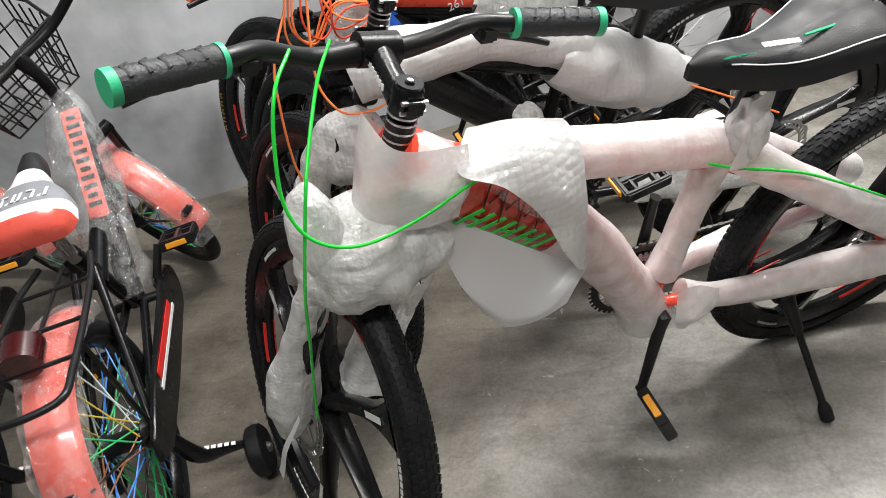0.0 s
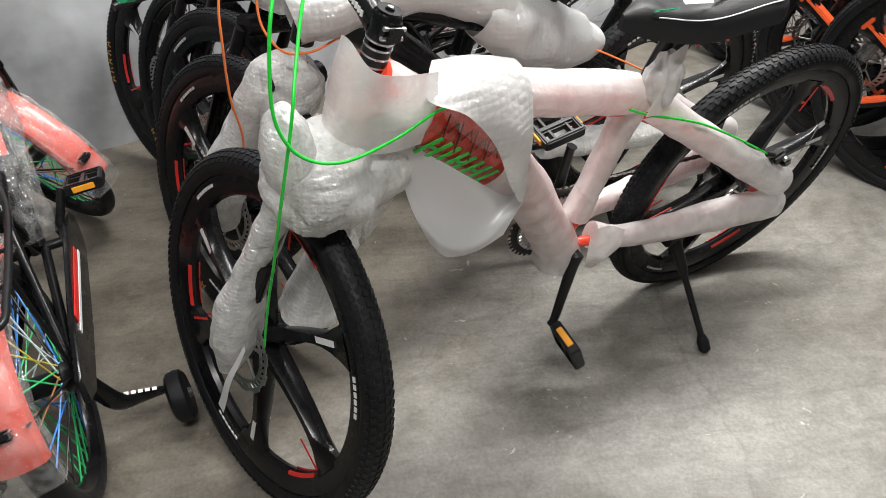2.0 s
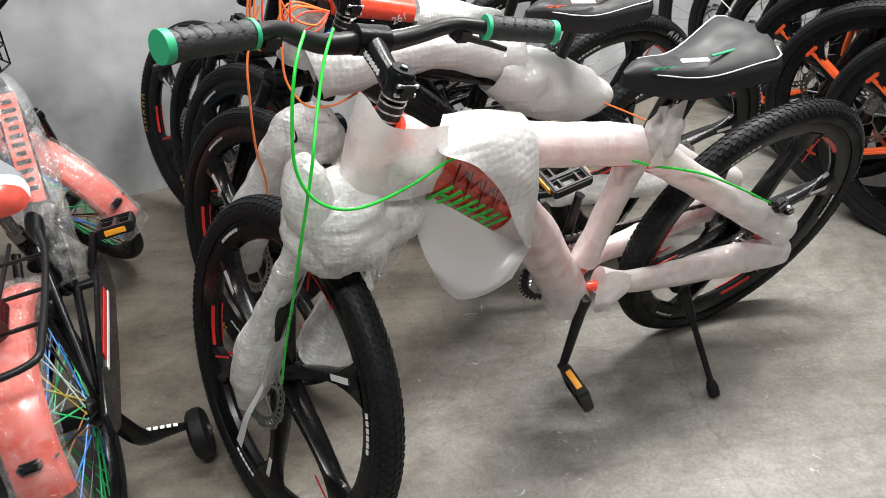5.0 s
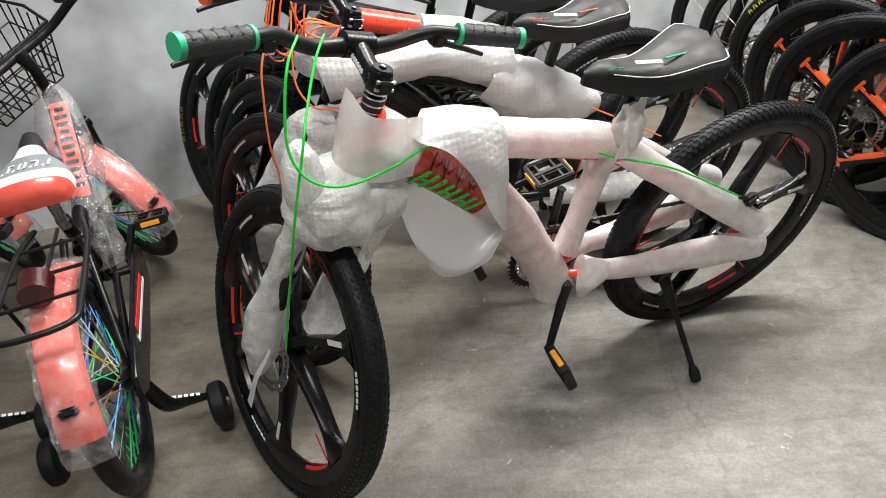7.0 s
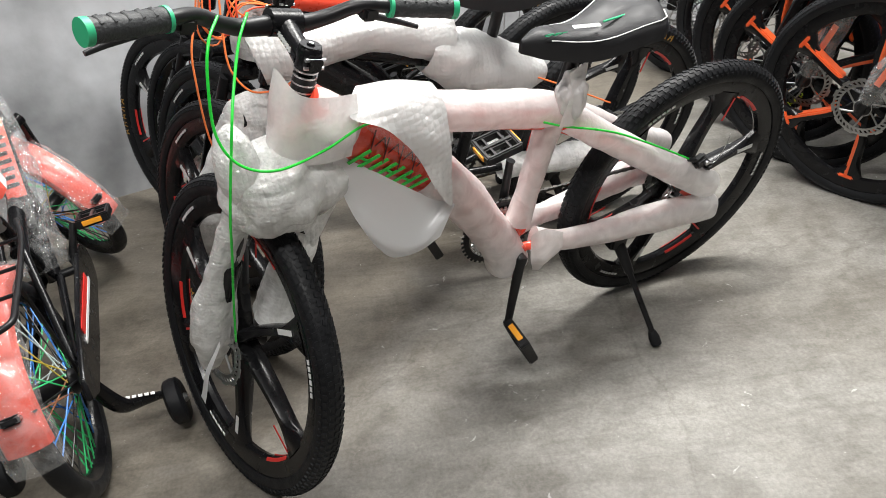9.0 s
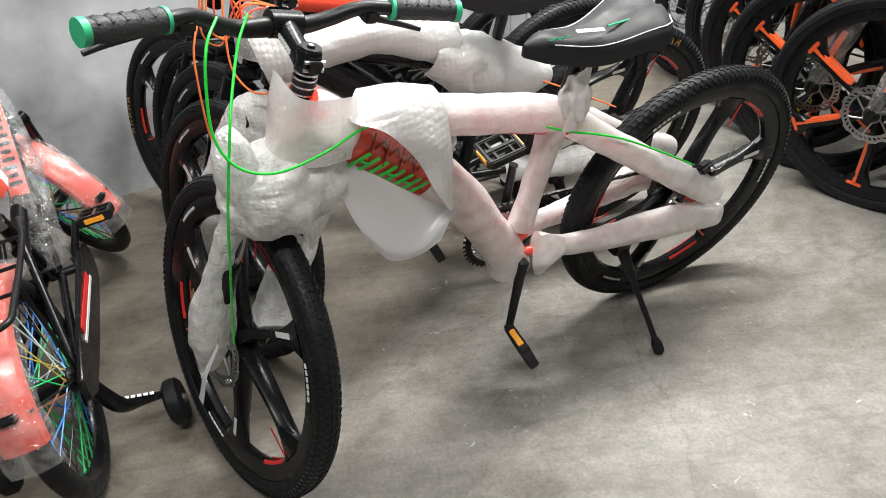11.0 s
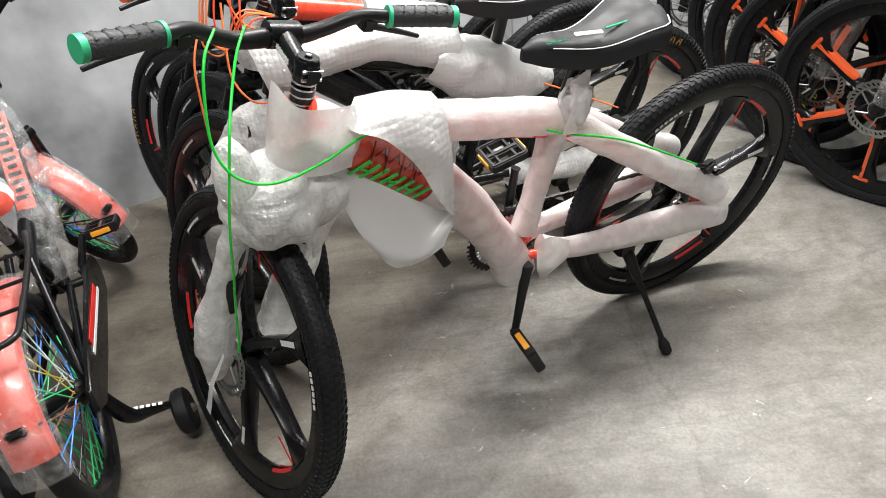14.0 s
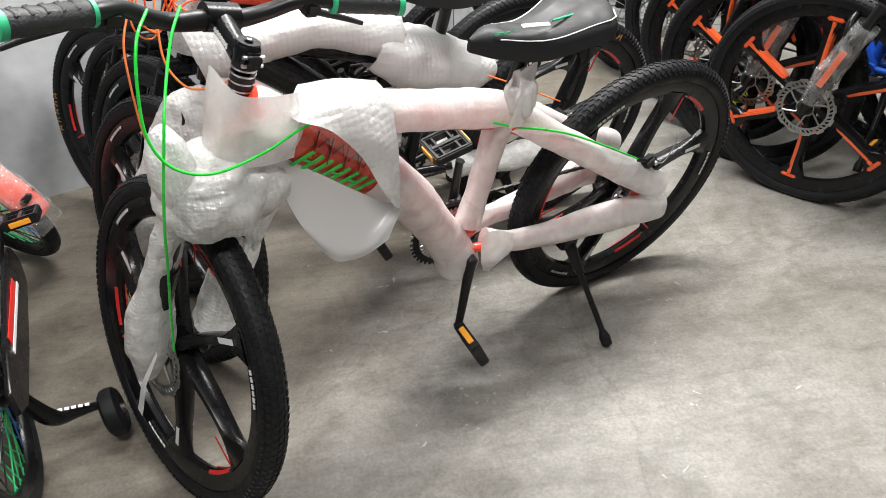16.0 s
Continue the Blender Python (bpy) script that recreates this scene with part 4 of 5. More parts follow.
part("film_tag", sheet([[(0.42, 0.05, 0.79), (0.375, 0.045, 0.8)], [(0.412, 0.06, 0.74), (0.385, 0.055, 0.74)], [(0.43, 0.062, 0.68), (0.4, 0.06, 0.675)]], 6, 0.006, 7), PINK_WRAP,
     bike_a, "loose end of packing film")
part("film_tag", sheet([[(0.455, 0.055, 0.4), (0.42, 0.06, 0.41), (0.375, 0.062, 0.385)], [(0.45, 0.06, 0.34), (0.42, 0.075, 0.345), (0.38, 0.07, 0.35)],
                        [(0.44, 0.055, 0.285), (0.42, 0.06, 0.28), (0.4, 0.058, 0.3)]], 6, 0.007, 11), PINK_WRAP, bike_a, "loose end of packing film")
# rear brake caliper at the end of the cable
b = box((0.034, 0.022, 0.03), pose(0.04, 0.088, 0.483, 0, 30, 0), bevel=0.006)
box((0.02, 0.026, 0.016), pose(0.02, 0.094, 0.47, 0, 30, 0), b, bevel=0.004)
tube([(0.056, 0.09, 0.492), (0.075, 0.086, 0.498)], 0.005, 10, b)
caliper = part("brake_caliper", b, SATIN, bike_a, "black disc brake caliper")
part("bolt", tube([(0.034, 0.098, 0.486), (0.034, 0.106, 0.486)], 0.0055, 8), STEEL, caliper)
part("wire_end", tube(smooth_path([(0.03, 0.1, 0.48), (0.008, 0.105, 0.485), (0.0, 0.11, 0.53), (0.0, 0.11, 0.56)], 5), 0.0009, 6), STEEL, caliper)
# green cables
cable(bike_a, [(0.99, -0.03, 0.99), (1.018, 0.02, 0.98), (1.036, 0.05, 0.935), (1.045, 0.075, 0.87), (1.024, 0.09, 0.822), (0.972, 0.092, 0.796), (0.893, 0.075, 0.794),
               (0.82, 0.055, 0.804), (0.775, 0.046, 0.795)], GREEN)
cable(bike_a, [(0.94, -0.07, 0.965), (0.97, -0.025, 0.945), (1.004, 0.035, 0.9), (1.025, 0.07, 0.855), (1.055, 0.085, 0.735), (1.07, 0.07, 0.62), (1.082, 0.055, 0.53),
               (1.1, 0.045, 0.4)], GREEN)
cable(bike_a, [(0.455, 0.045, 0.69), (0.409, 0.055, 0.672), (0.34, 0.062, 0.648), (0.268, 0.066, 0.615), (0.17, 0.08, 0.56), (0.068, 0.085, 0.495)], GREEN)

# ---- the bicycles behind it ----
bike_b, S_b = bicycle("black mountain bicycle with orange cables, its frame in white packing film", stood(0.908, 1.875),
                      {**base, "paint": BLACK, "grip": ORANGE, "steer": -70, "crank": 25})
lab = "white packing film wound round the tube"
wrap(bike_b, [(0.95, 0, 0.79), (0.9, 0, 0.8), (0.8, 0, 0.8), (0.7, 0, 0.8), (0.6, 0, 0.775), (0.52, 0.0, 0.745)], [0.05, 0.062, 0.046, 0.042, 0.048, 0.06], WHITE_WRAP, 41, lab, rough=0.1)
wrap(bike_b, [(0.57, 0.01, 0.735), (0.5, 0.02, 0.7), (0.42, 0.02, 0.66), (0.33, 0.02, 0.62), (0.25, 0.01, 0.595)], [0.05, 0.07, 0.072, 0.06, 0.03], WHITE_WRAP, 43, lab, rough=0.12, n=34)
wrap(bike_b, [(0.66, 0, 0.538), (0.6, 0, 0.475), (0.54, 0, 0.41)], [0.043, 0.046, 0.05], BUBBLE, 45, lab)
for s in (1, -1):
    wrap(bike_b, [(0.37, s * 0.05, 0.345), (0.27, s * 0.065, 0.34), (0.1, s * 0.085, 0.335), (-0.02, s * 0.09, 0.32)], [0.03, 0.034, 0.036, 0.03], BUBBLE, 46 + s, lab, rough=0.2)
part("film_bag", lump((0.975, 0.0, 0.64), (0.075, 0.06, 0.08), 0.13, 22), BUBBLE, bike_b, "crumpled bubble film round the fork crown")
wrap(bike_b, [(0.01, 0.07, -0.3), (0.02, 0.072, -0.4), (0.03, 0.08, -0.52), (0.03, 0.08, -0.66)], [0.03, 0.031, 0.045, 0.04], BUBBLE, 48, "bubble film round the fork leg", S_b, rough=0.2)
part("film_bag", lump((0.56, 0.03, 0.49), (0.05, 0.035, 0.075), 0.2, 31), BUBBLE, bike_b, "loose bubble film hanging at the down tube")
part("film_bag", lump((0.63, 0.03, 0.6), (0.035, 0.03, 0.05), 0.2, 33), BUBBLE, bike_b, "loose bubble film hanging at the down tube")
cable(bike_b, [(1.03, -0.02, 0.93), (1.07, 0.03, 0.87), (1.082, 0.055, 0.8), (1.086, 0.06, 0.69), (1.077, 0.06, 0.597), (1.09, 0.05, 0.48)], ORANGE_CABLE)
cable(bike_b, [(0.99, -0.03, 0.94), (1.005, 0.01, 0.87), (1.009, 0.035, 0.808), (0.983, 0.055, 0.763), (0.94, 0.055, 0.75), (0.907, 0.05, 0.752), (0.85, 0.04, 0.768)], ORANGE_CABLE)
cable(bike_b, [(0.4, 0.05, 0.66), (0.3, 0.06, 0.62), (0.22, 0.07, 0.58), (0.06, 0.085, 0.49)], ORANGE_CABLE)

bike_c, S_c = bicycle("black and red mountain bicycle, partly wrapped in bubble film", stood(0.845, 2.18),
                      {**base, "paint": BLACK, "grip": RED, "steer": -70, "crank": 110})
part("top_tube_panel", tube([(0.86, 0, 0.84), (0.66, 0, 0.784)], [0.034, 0.03], 18), RED, bike_c, "glossy red tube panel")
part("panel_stripe", tube([(0.862, 0.0, 0.822), (0.664, 0.0, 0.766)], [0.03, 0.027], 18), BLACK, bike_c, "black underside")
letters("261", 0.026, WHITE_DECAL, bike_c, pose(0.70, 0.0325, 0.79, 90, 0, 180) @ pose(0, 0, 0, 0, 0, 15))
wrap(bike_c, [(0.655, 0, 0.78), (0.56, 0, 0.752), (0.48, 0, 0.728), (0.42, 0, 0.71)], [0.036, 0.042, 0.04, 0.036], BUBBLE, 51, lab, rough=0.14)
wrap(bike_c, [(0.0, 0, -0.1), (0.0, 0, -0.16), (0, 0, -0.24)], [0.04, 0.05, 0.05], BUBBLE, 52, "bubble film round the head tube", S_c, rough=0.2)
for k in range(7):
    r = random.Random(k)
    a, b = r.uniform(-0.05, 0.03), r.uniform(0.0, 0.08)
    cable(bike_c, [(0.93 + a, -0.1 + b, 0.97), (0.98 + a, -0.02 + b, 1.0 + a), (1.03 + a * 1.4, 0.05 + b, 0.95 - b), (1.0 + a, 0.09, 0.88 - b), (0.94 + a, 0.07, 0.86 + a), (0.87, 0.04, 0.84)],
          RED_CABLE if k % 2 else ORANGE_CABLE)

bike_d, S_d = bicycle("black mountain bicycle with wire wheels, close to the wall", stood(0.76, 2.42),
                      {**base, "paint": BLACK, "grip": BLUE, "steer": -70, "crank": 20, "wheel": "wire"})
part("down_tube_panel", tube([(0.87, 0, 0.798), (0.76, 0, 0.67)], [0.042, 0.042], 18), BLUE, bike_c, "glossy blue tube panel")
bike_e, S_e = bicycle("black mountain bicycle standing against the wall", stood(0.64, 2.66, 3), {**base, "paint": BLACK, "grip": BLACK, "steer": -66, "crank": 60})


def tyre_marks(bike, wheel_name, mat, start, label, side=1, count=5, rad=R):
    """Bars that stand for the raised lettering on a tyre's sidewall."""
    for w in bike.children:
        if w.name.startswith(wheel_name):
            for rep in range(2):
                b = bmesh.new()
                for i in range(count):
                    a = start + rep * 180 + i * 5.2
                    m = pose(0, 0, 0, 0, -a, 0) @ pose(rad - 0.026, side * 0.0252, 0)
                    box((0.017, 0.001, 0.0035), m @ pose(0, 0, 0.0055, 0, 12, 0), b)
                    box((0.017, 0.001, 0.0035), m @ pose(0, 0, -0.0055, 0, -12, 0), b)
                    if i % 2 == 0:
                        box((0.003, 0.001, 0.01), m, b)
                part("tyre_lettering", b, mat, w, label, smooth=False)


for bk, mt, st in ((bike_b, GOLD_DECAL, 100), (bike_c, WHITE_DECAL, 120), (bike_d, GOLD_DECAL, 110), (bike_e, GOLD_DECAL, 150)):
    for wn in ("front_wheel", "rear_wheel"):
        tyre_marks(bk, wn, mt, st, "small printed lettering bars")

# ---- bicycles across the aisle, front wheels this way ----


def facing(dx, dy, turn, label, spec):
    f = radians(124 + turn)
    x, y = 1.724 + dx - 1.123 * math.cos(f), 1.755 + dy - 1.123 * math.sin(f)
    return bicycle(label, pose(x, y, 0, 0, 0, 124 + turn) @ pose(0, 0, 0, -4, 0, 0), {**base, "steer": 0, **spec})


aisle = [facing(0, 0, 0, "black mountain bicycle with orange cast wheels and a drilled disc", dict(paint=BLACK, grip=ORANGE, wheel="orange")),
         facing(-0.04, 0.25, 2, "black mountain bicycle with orange cast wheels, second in its row", dict(paint=BLACK, grip=ORANGE, wheel="orange")),
         facing(-0.03, 0.47, -1, "black mountain bicycle with orange cast wheels, third in its row", dict(paint=BLACK, grip=ORANGE, wheel="orange")),
         facing(0.0, 0.72, -4, "black mountain bicycle with wire wheels and yellow tyre lettering", dict(paint=BLUE, grip=FLUO, wheel="wire")),
         facing(-0.04, 0.96, -4, "red mountain bicycle with wire wheels between its neighbours", dict(paint=RED, grip=BLACK, wheel="wire")),
         facing(-0.08, 1.2, -4, "black mountain bicycle with wire wheels, by the wall", dict(paint=RED, grip=RED, wheel="wire"))]
for bk, _ in aisle:
    bk["group"] = "bicycles across the aisle"
tyre_marks(aisle[3][0], "front_wheel", FLUO, 20, "yellow lettering bars")
for bk, sk in (aisle[0], aisle[1]):
    wrap(bk, [(0.01, 0.07, -0.36), (0.025, 0.07, -0.46), (0.032, 0.07, -0.56), (0.03, 0.072, -0.62)], [0.028, 0.03, 0.036, 0.03], CLEAR, 61, "clear film round the fork leg", sk, rough=0.2)
    for y in (0.0905, -0.0905):
        part("fork_decal", box((0.018, 0.002, 0.12), pose(0.028, y, -0.5, 0, -5, 0)), ORANGE, bk, "orange fork decal", sk)

# ---- the children's bicycles ----
KR = 0.245
SPOKES = [material("green_spoke_sleeve", (0.05, 0.6, 0.2), 0.35), material("blue_spoke_sleeve", (0.05, 0.25, 0.75), 0.35), material("dark_spoke", (0.015, 0.015, 0.015), 0.4),
          material("yellow_spoke_sleeve", (0.8, 0.6, 0.1), 0.35), material("brown_spoke_sleeve", (0.3, 0.12, 0.06), 0.4), material("pale_spoke_sleeve", (0.6, 0.7, 0.7), 0.35)]
SPOKES = [SPOKES[i] for i in (0, 1, 2, 5, 3, 0, 4, 1, 2, 0)]
GREY_VINYL = material("grey_vinyl", (0.22, 0.23, 0.25), 0.4, vary=0.1)
WHITE_VINYL = material("white_vinyl", (0.75, 0.75, 0.76), 0.35, vary=0.06)
DARK_RED = material("dark_red_reflector", (0.04, 0.004, 0.005), 0.25, coat=0.4, vary=0.2)


def mudguard(parent, m, a0, a1, name="mudguard"):
    r = KR + 0.022
    prof = [(r - 0.014, -0.042), (r + 0.0, -0.035), (r + 0.006, -0.018), (r + 0.008, 0), (r + 0.006, 0.018), (r + 0.0, 0.035), (r - 0.014, 0.042),
            (r - 0.016, 0.041), (r - 0.002, 0.033), (r + 0.005, 0), (r - 0.002, -0.033), (r - 0.016, -0.041)]
    g = part(name, lathe(prof, 40, closed=True, a0=radians(a0), a1=radians(a1)), CORAL, parent, "coral red plastic mudguard under clear film", m)
    bm = lathe([(r - 0.022, -0.05), (r + 0.006, -0.043), (r + 0.016, 0), (r + 0.006, 0.043), (r - 0.022, 0.05)], 60, a0=radians(a0 - 6), a1=radians(a1 + 9))
    for v in bm.verts:
        v.co += v.co.normalized() * 0.006 * noise.noise(v.co * 40) + Vector((0, 0.006 * noise.noise(v.co * 26), 0))
    part("film_cover", bm, CLEAR, g, "clear film sleeve")
    e = radians(a1 - 14)
    for s in (1, -1):
        part("stay", tube([((r + 0.004) * math.cos(e), s * 0.036, (r + 0.004) * math.sin(e)), (0, s * 0.052, 0)], 0.0024, 8), SATIN, g, "thin black stay")
        part("bolt", tube([((r + 0.004) * math.cos(e), s * 0.012, (r + 0.004) * math.sin(e)), ((r + 0.02) * math.cos(e), s * 0.012, (r + 0.02) * math.sin(e))], 0.006, 10), STEEL, g)
    part("bolt_plate", box((0.02, 0.034, 0.016), pose((r + 0.012) * math.cos(e), 0, (r + 0.012) * math.sin(e), 0, -math.degrees(e), 0), bevel=0.004), SATIN, g)
    return g


def kid_saddle(parent, m):
    """A broad saddle: black nose, white and grey bands, red tail."""
    def ring(x, half, top, deep, bm, n=18):
        out = []
        for k in range(n):
            a = math.pi * k / (n - 1)
            out.append(bm.verts.new((x, -half * math.cos(a), top - deep + deep * math.sin(a) ** 0.5)))
        return out
    stations = [(0.13, 0.012, -0.016, 0.03), (0.12, 0.022, -0.004, 0.04), (0.09, 0.028, 0.0, 0.045), (0.06, 0.032, 0.0, 0.045), (0.03, 0.042, 0.002, 0.045), (0.01, 0.056, 0.006, 0.048),
                (-0.02, 0.076, 0.013, 0.052), (-0.05, 0.09, 0.02, 0.056), (-0.075, 0.096, 0.024, 0.058), (-0.1, 0.094, 0.02, 0.058), (-0.122, 0.082, 0.006, 0.048), (-0.132, 0.062, -0.012, 0.03)]
    bands = (("saddle_nose", 0, 3, SADDLE, "black vinyl nose"), ("saddle_band", 3, 5, WHITE_VINYL, "white vinyl band"), ("saddle_panel", 5, 8, GREY_VINYL, "grey vinyl panel"),
             ("saddle_edge", 8, 9, WHITE_VINYL, "white vinyl edge"), ("saddle_tail", 9, 11, CORAL, "glossy red plastic tail"))
    s = None
    for name, a, b, mat, lab in bands:
        bm = bmesh.new()
        rings = [ring(*stations[i], bm) for i in range(a, b + 1)]
        for p, q in zip(rings, rings[1:]):
            for k in range(len(p) - 1):
                bm.faces.new((p[k], p[k + 1], q[k + 1], q[k]))
            bm.faces.new((p[0], q[0], q[-1], p[-1]))
        for rg in ((rings[0],) if a == 0 else ()) + ((rings[-1],) if b == 11 else ()):
            bm.faces.new(rg)
        if s is None:
            s = part("saddle", bm, mat, parent, "broad child's saddle in black, white, grey and red", m)
        else:
            part(name, bm, mat, s, lab)
    b = bmesh.new()
    for i in range(5):
        y = 0.05 - i * 0.025
        for dy in (-0.006, 0.006):
            box((0.034, 0.006, 0.001), pose(-0.045, y + dy, 0.02 - abs(y) * 0.12, -y * 200, 16, 0), b)
        box((0.005, 0.014, 0.001), pose(-0.045 + (0.012 if i % 2 else -0.011), y, 0.0205 - abs(y) * 0.12, -y * 200, 16, 0), b)
    part("lettering_bars", b, WHITE_VINYL, s, "white printed lettering bars", smooth=False)
    part("clamp", tube([(-0.02, -0.03, -0.05), (-0.02, 0.03, -0.05)], 0.012, 12), STEEL, s, "steel saddle clamp")
    return s


def child_bicycle(label, m, steer=41):
    k = thing("child_bicycle", label, "bicycle", m, "children's bicycles by the wall")
    BB, SEAT, HUB = Vector((0.4, 0, 0.28)), Vector((0.27, 0, 0.5)), Vector((0, 0, KR))
    wheel(k, pose(*HUB), "wire", 0, KR, 0.044, "rear_wheel", SPOKES)
    cap = Vector((0.655, 0, 0.74))
    Sk = pose(*cap, 0, -26, 0) @ pose(0, 0, 0, 0, 0, steer)
    drop = -(0.74 - KR) / math.cos(radians(26)) - 0.01
    wheel(k, Sk @ pose(0.035, 0, drop), "wire", 0, KR, 0.044, "front_wheel", SPOKES)
    mudguard(k, pose(*HUB), 66, 164, "rear_mudguard")
    mudguard(k, Sk @ pose(0.035, 0, drop), 66, 160, "front_mudguard")
    for s in (1, -1):
        part("fork_blade", tube([(0, s * 0.045, -0.21), (0.01, s * 0.048, -0.35), (0.035, s * 0.05, drop)], [0.014, 0.012, 0.009], 12), BLACK, k, "", Sk)
        part("seat_stay", tube([SEAT + Vector((0, s * 0.02, -0.03)), (0.0, s * 0.055, KR)], 0.009, 10), BLACK, k)
        part("chain_stay", tube([BB + Vector((0, s * 0.02, 0)), (0.0, s * 0.055, KR)], 0.01, 10), BLACK, k)
    part("fork_crown", tube([(0, -0.055, -0.21), (0, 0.055, -0.21)], 0.017, 12), BLACK, k, "", Sk)
    part("head_tube", tube([(0, 0, -0.06), (0, 0, -0.19)], 0.021, 14), BLACK, k, "", Sk)
    part("stem", tube([(0, 0, -0.07), (0, 0, 0.03), (0.03, 0, 0.06)], [0.014, 0.014, 0.02], 14), BLACK, k, "black stem", Sk)
    part("down_tube", tube([(0.695, 0, 0.61), BB], [0.023, 0.026], 16), BLACK, k, "black down tube")
    part("top_tube", tube([(0.68, 0, 0.645), (0.5, 0, 0.47), SEAT + Vector((0.02, 0, -0.08))], 0.02, 14), BLACK, k, "black top tube")
    part("seat_tube", tube([BB, SEAT + Vector((0, 0, 0.02))], 0.016, 12), BLACK, k)
    part("seat_post", tube([SEAT, (0.245, 0, 0.6)], 0.0125, 12), STEEL, k, "steel seat post")
    part("frame_panel", box((0.27, 0.044, 0.003), pose(0.565, -0.012, 0.572, 0, -44, 0), bevel=0.001), CORAL, k, "red printed panel along the frame", smooth=False)
    b = bmesh.new()
    for i in range(11):
        box((0.011, 0.03 if i % 3 else 0.022, 0.0012), pose(0.645 - i * 0.0155, -0.012, 0.6525 - i * 0.015, 0, -44, 0), b)
    part("frame_lettering", b, SATIN, k, "black printed lettering bars", smooth=False)
    wrap(k, [(0.69, 0, 0.7), (0.65, 0, 0.63), (0.57, 0, 0.53), (0.5, 0, 0.45), (0.43, 0, 0.36), (0.4, -0.01, 0.3)], [0.035, 0.056, 0.066, 0.06, 0.062, 0.05], CLEAR, 71,
         "clear film sleeve round the frame", rough=0.16, n=34)
    bar = [(-0.06, 0.27, 0.14), (-0.03, 0.2, 0.14), (0.02, 0.1, 0.07), (0.03, 0, 0.06), (0.02, -0.1, 0.07), (-0.03, -0.2, 0.14), (-0.06, -0.27, 0.14)]
    part("handlebar", tube(smooth_path(bar, 6), 0.011, 12), SATIN, k, "black handlebar", Sk)
    for s in (1, -1):
        part("grip", tube([(-0.03, s * 0.19, 0.14), (-0.06, s * 0.275, 0.14)], 0.017, 14), GRIP, k, "black rubber grip", Sk)
        part("brake_lever", tube(smooth_path([(0.0, s * 0.16, 0.12), (0.05, s * 0.17, 0.1), (0.04, s * 0.25, 0.1)], 5), 0.006, 8), SATIN, k, "", Sk)
    # wire basket
    bk = part("basket", tube(smooth_path([(0.07, -0.13, 0.05), (0.07, 0.13, 0.05), (0.24, 0.13, 0.05), (0.24, -0.13, 0.05), (0.07, -0.13, 0.05)], 2), 0.0045, 8), SATIN, k,
              "black wire basket", Sk)
    def wire(a, b):
        part("basket_wire", tube([a, b], 0.0024, 6), SATIN, bk)
    for i in range(8):
        y = -0.13 + 0.26 * i / 7
        wire((0.07, y, 0.05), (0.09, y * 0.8, -0.13))
        wire((0.24, y, 0.05), (0.21, y * 0.8, -0.13))
        wire((0.09, y * 0.8, -0.13), (0.21, y * 0.8, -0.13))
    for i in range(1, 5):
        x = 0.07 + 0.17 * i / 5
        for s in (1, -1):
            wire((x, s * 0.13, 0.05), (0.09 + 0.12 * i / 5, s * 0.104, -0.13))
    for i in range(4):
        x = 0.09 + 0.04 * i
        wire((x, -0.104, -0.13), (x, 0.104, -0.13))
    for z in (-0.01, -0.07):
        f = (0.05 - z) / 0.18
        xa, xb, h = 0.07 + 0.02 * f, 0.24 - 0.03 * f, 0.13 - 0.026 * f
        for p, q in (((xa, -h, z), (xa, h, z)), ((xb, -h, z), (xb, h, z)), ((xa, h, z), (xb, h, z)), ((xa, -h, z), (xb, -h, z))):
            wire(p, q)
    kid_saddle(k, pose(0.3, 0.02, 0.66, 0, -16, 0) @ Matrix.Scale(0.92, 4))
    # carrier over the rear wheel
    rail = smooth_path([(0.22, 0.05, 0.53), (0.1, 0.07, 0.535), (-0.12, 0.075, 0.535), (-0.2, 0.06, 0.535), (-0.2, -0.06, 0.535), (-0.12, -0.075, 0.535), (0.1, -0.07, 0.535), (0.22, -0.05, 0.53)], 6)
    rk = part("carrier", tube(rail, 0.006, 10), SATIN, k, "black tubular rear carrier")
    for x in (0.12, 0.0, -0.1):
        part("crossbar", tube([(x, -0.072, 0.535), (x, 0.072, 0.535)], 0.004, 8), SATIN, rk)
    part("centre_bar", tube([(0.2, 0, 0.53), (-0.1, 0, 0.537)], 0.004, 8), SATIN, rk)
    for s in (1, -1):
        part("strut", tube([(-0.06, s * 0.072, 0.535), (0.0, s * 0.058, KR)], 0.0045, 8), SATIN, rk)
    part("tail_reflector", tube([(-0.06, 0, 0.56), (-0.105, 0, 0.55)], [0.032, 0.03], 20), DARK_RED, k, "dark red round reflector")
    # drive
    guard = [(0.46 + 0.08 * math.cos(radians(a)), 0.26 + 0.085 * math.sin(radians(a))) for a in range(-100, 101, 20)] + [(0.1, 0.33), (-0.04, 0.3), (-0.06, 0.24), (0.0, 0.19), (0.2, 0.175)]
    cg = part("chain_guard", plate([(x - 0.03, 0.26 + (z - 0.26) * 0.68) for x, z in guard], 0.012, bevel=0.003), BLACK, k, "black plastic chain guard", pose(0, -0.075, 0))
    part("guard_stripe", box((0.26, 0.002, 0.018), pose(0.22, -0.0075, 0.288, 0, 3, 0)), RED_DECAL, cg, "red stripe")
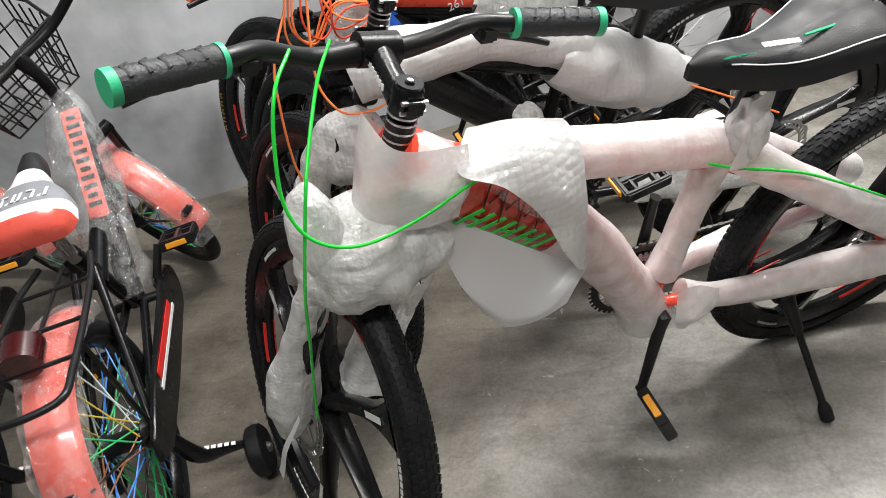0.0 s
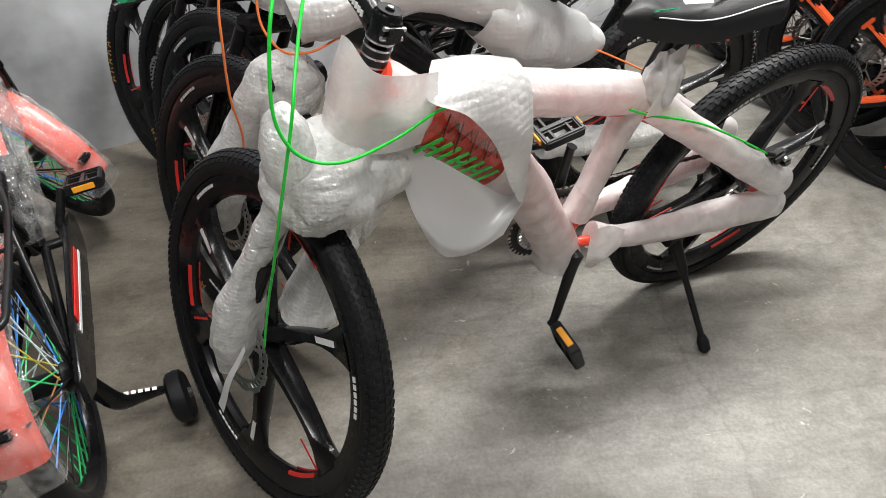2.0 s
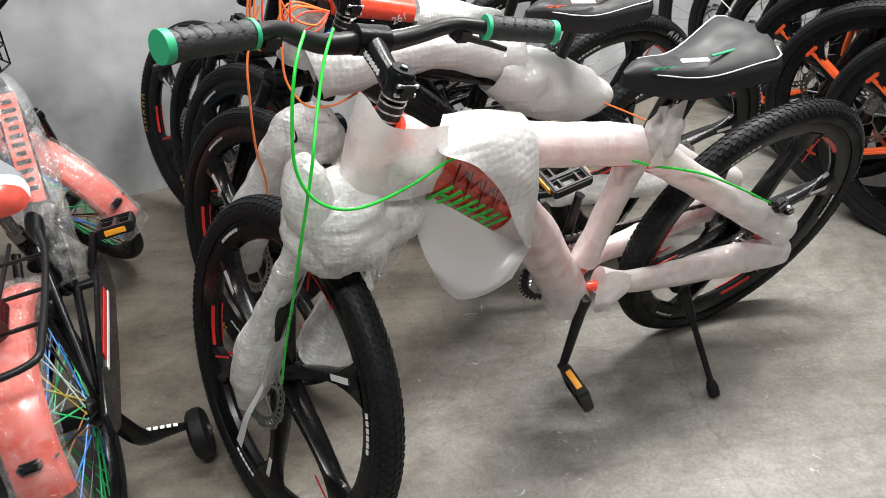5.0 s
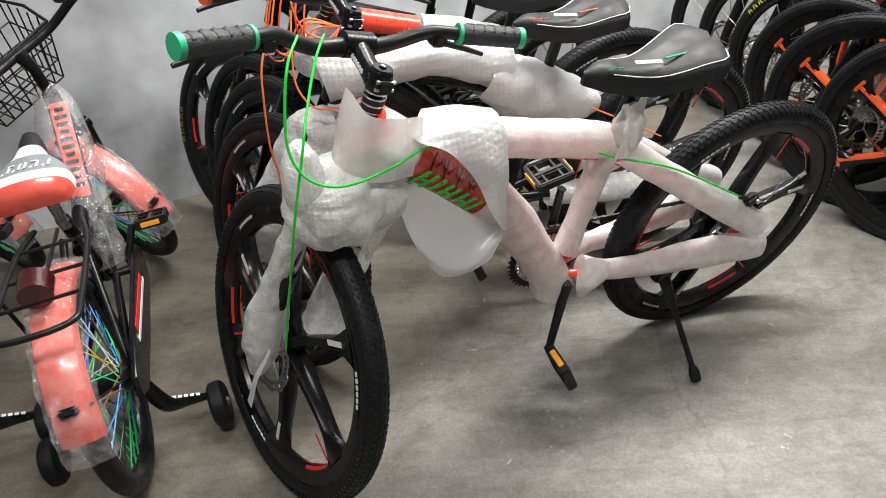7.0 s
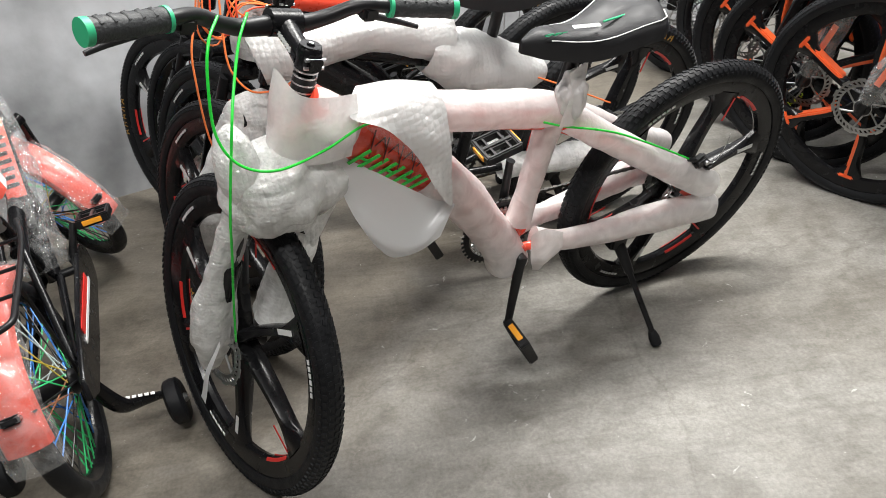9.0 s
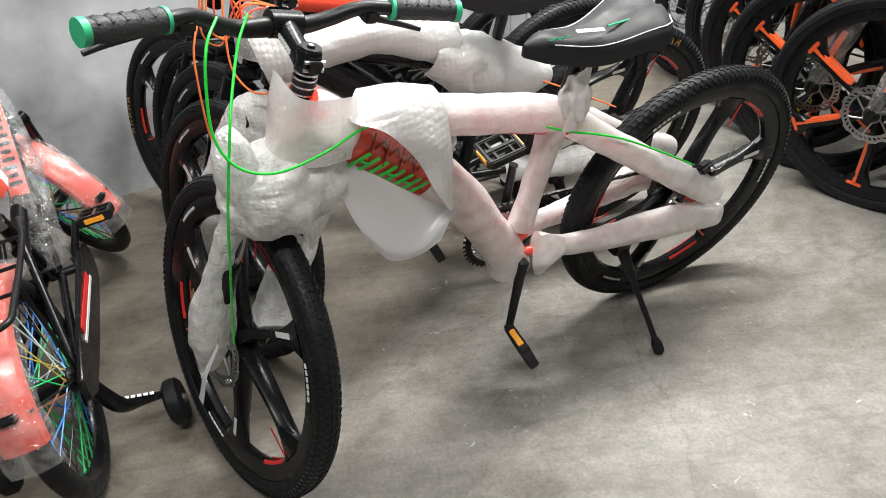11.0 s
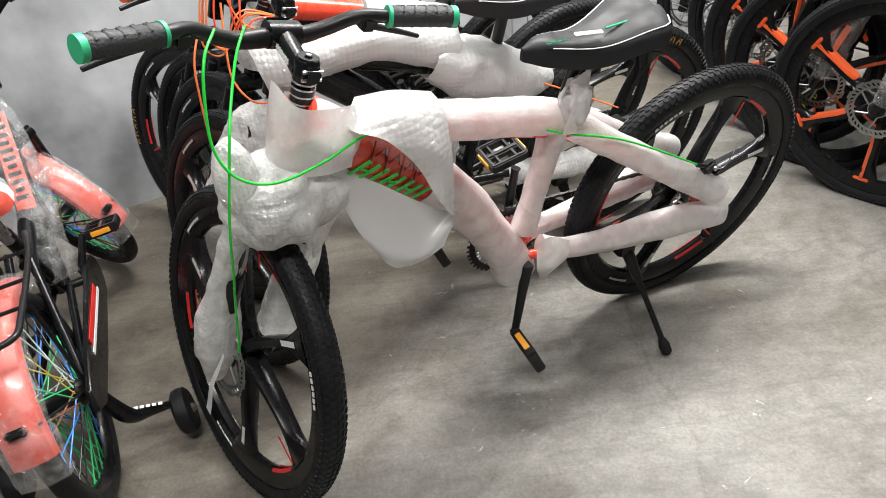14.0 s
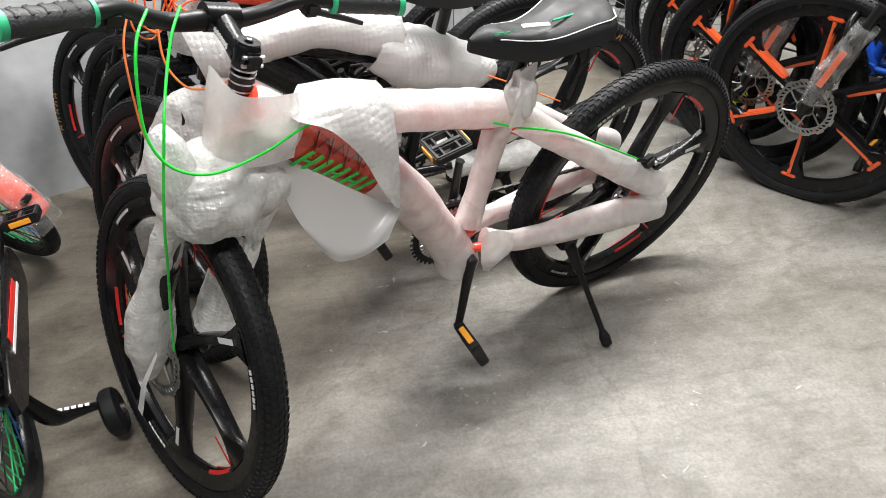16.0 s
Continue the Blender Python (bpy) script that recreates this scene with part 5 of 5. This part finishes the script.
    part("guard_stripe", box((0.3, 0.002, 0.009), pose(0.22, -0.0075, 0.27, 0, 3, 0)), WHITE_DECAL, cg, "white stripe")
    for s, a in ((1, 240), (-1, 60)):
        d = Vector((math.cos(radians(a)) * 0.11, 0, math.sin(radians(a)) * 0.11))
        p0 = BB + Vector((0, s * 0.06, 0))
        p1 = p0 + d + Vector((0, s * 0.035, 0))
        part("crank", tube([BB, p0, p0 + d * 0.2, p1], [0.011, 0.012, 0.01, 0.009], 12), SATIN, k)
        pedal(k, pose(*p1) @ pose(0, s * 0.05, 0, 0, 12, 0))
    # stabiliser wheels
    for s in (1, -1):
        arm = tube(smooth_path([(0.0, s * 0.062, KR), (0.012, s * 0.068, 0.18), (0.024, s * 0.09, 0.115), (0.034, s * 0.13, 0.1), (0.04, s * 0.185, 0.088)], 5), [0.014, 0.02, 0.022, 0.018, 0.011], 12, squash=0.55)
        ar = part("stabiliser_arm", arm, BLACK, k, "black steel stabiliser arm")
        b = bmesh.new()
        for i in range(5):
            box((0.001 + 0.008, 0.009, 0.001), pose(0.028, s * (0.105 + i * 0.0125), 0.1285 - i * 0.0036, -s * 16, 0, 0), b)
        part("lettering_bars", b, WHITE_DECAL, ar, "white printed lettering bars", smooth=False)
        w = lathe([(0.012, -0.018), (0.045, -0.02), (0.054, -0.013), (0.056, 0), (0.054, 0.013), (0.045, 0.02), (0.012, 0.018)], 32, closed=True)
        sw = part("stabiliser_wheel", w, RUBBER, k, "small black plastic wheel", pose(0.04, s * 0.19, 0.056))
        part("cap", tube([(0, s * 0.014, 0), (0, s * 0.026, 0)], [0.014, 0.008], 14), STEEL, sw)
    return k


kid = child_bicycle("black child's bicycle with coral mudguards, basket, stabilisers and rainbow spokes", pose(-0.43, 1.095, 0, 0, 0, 106.6) @ pose(0, 0, 0, -5, 0, 0))
kid_2 = copy_thing(kid, pose(-0.83, 1.08, 0, 0, 0, 108) @ pose(0, 0, 0, -4, 0, 0))
tagged(kid_2, "black child's bicycle with coral mudguards, second by the wall")
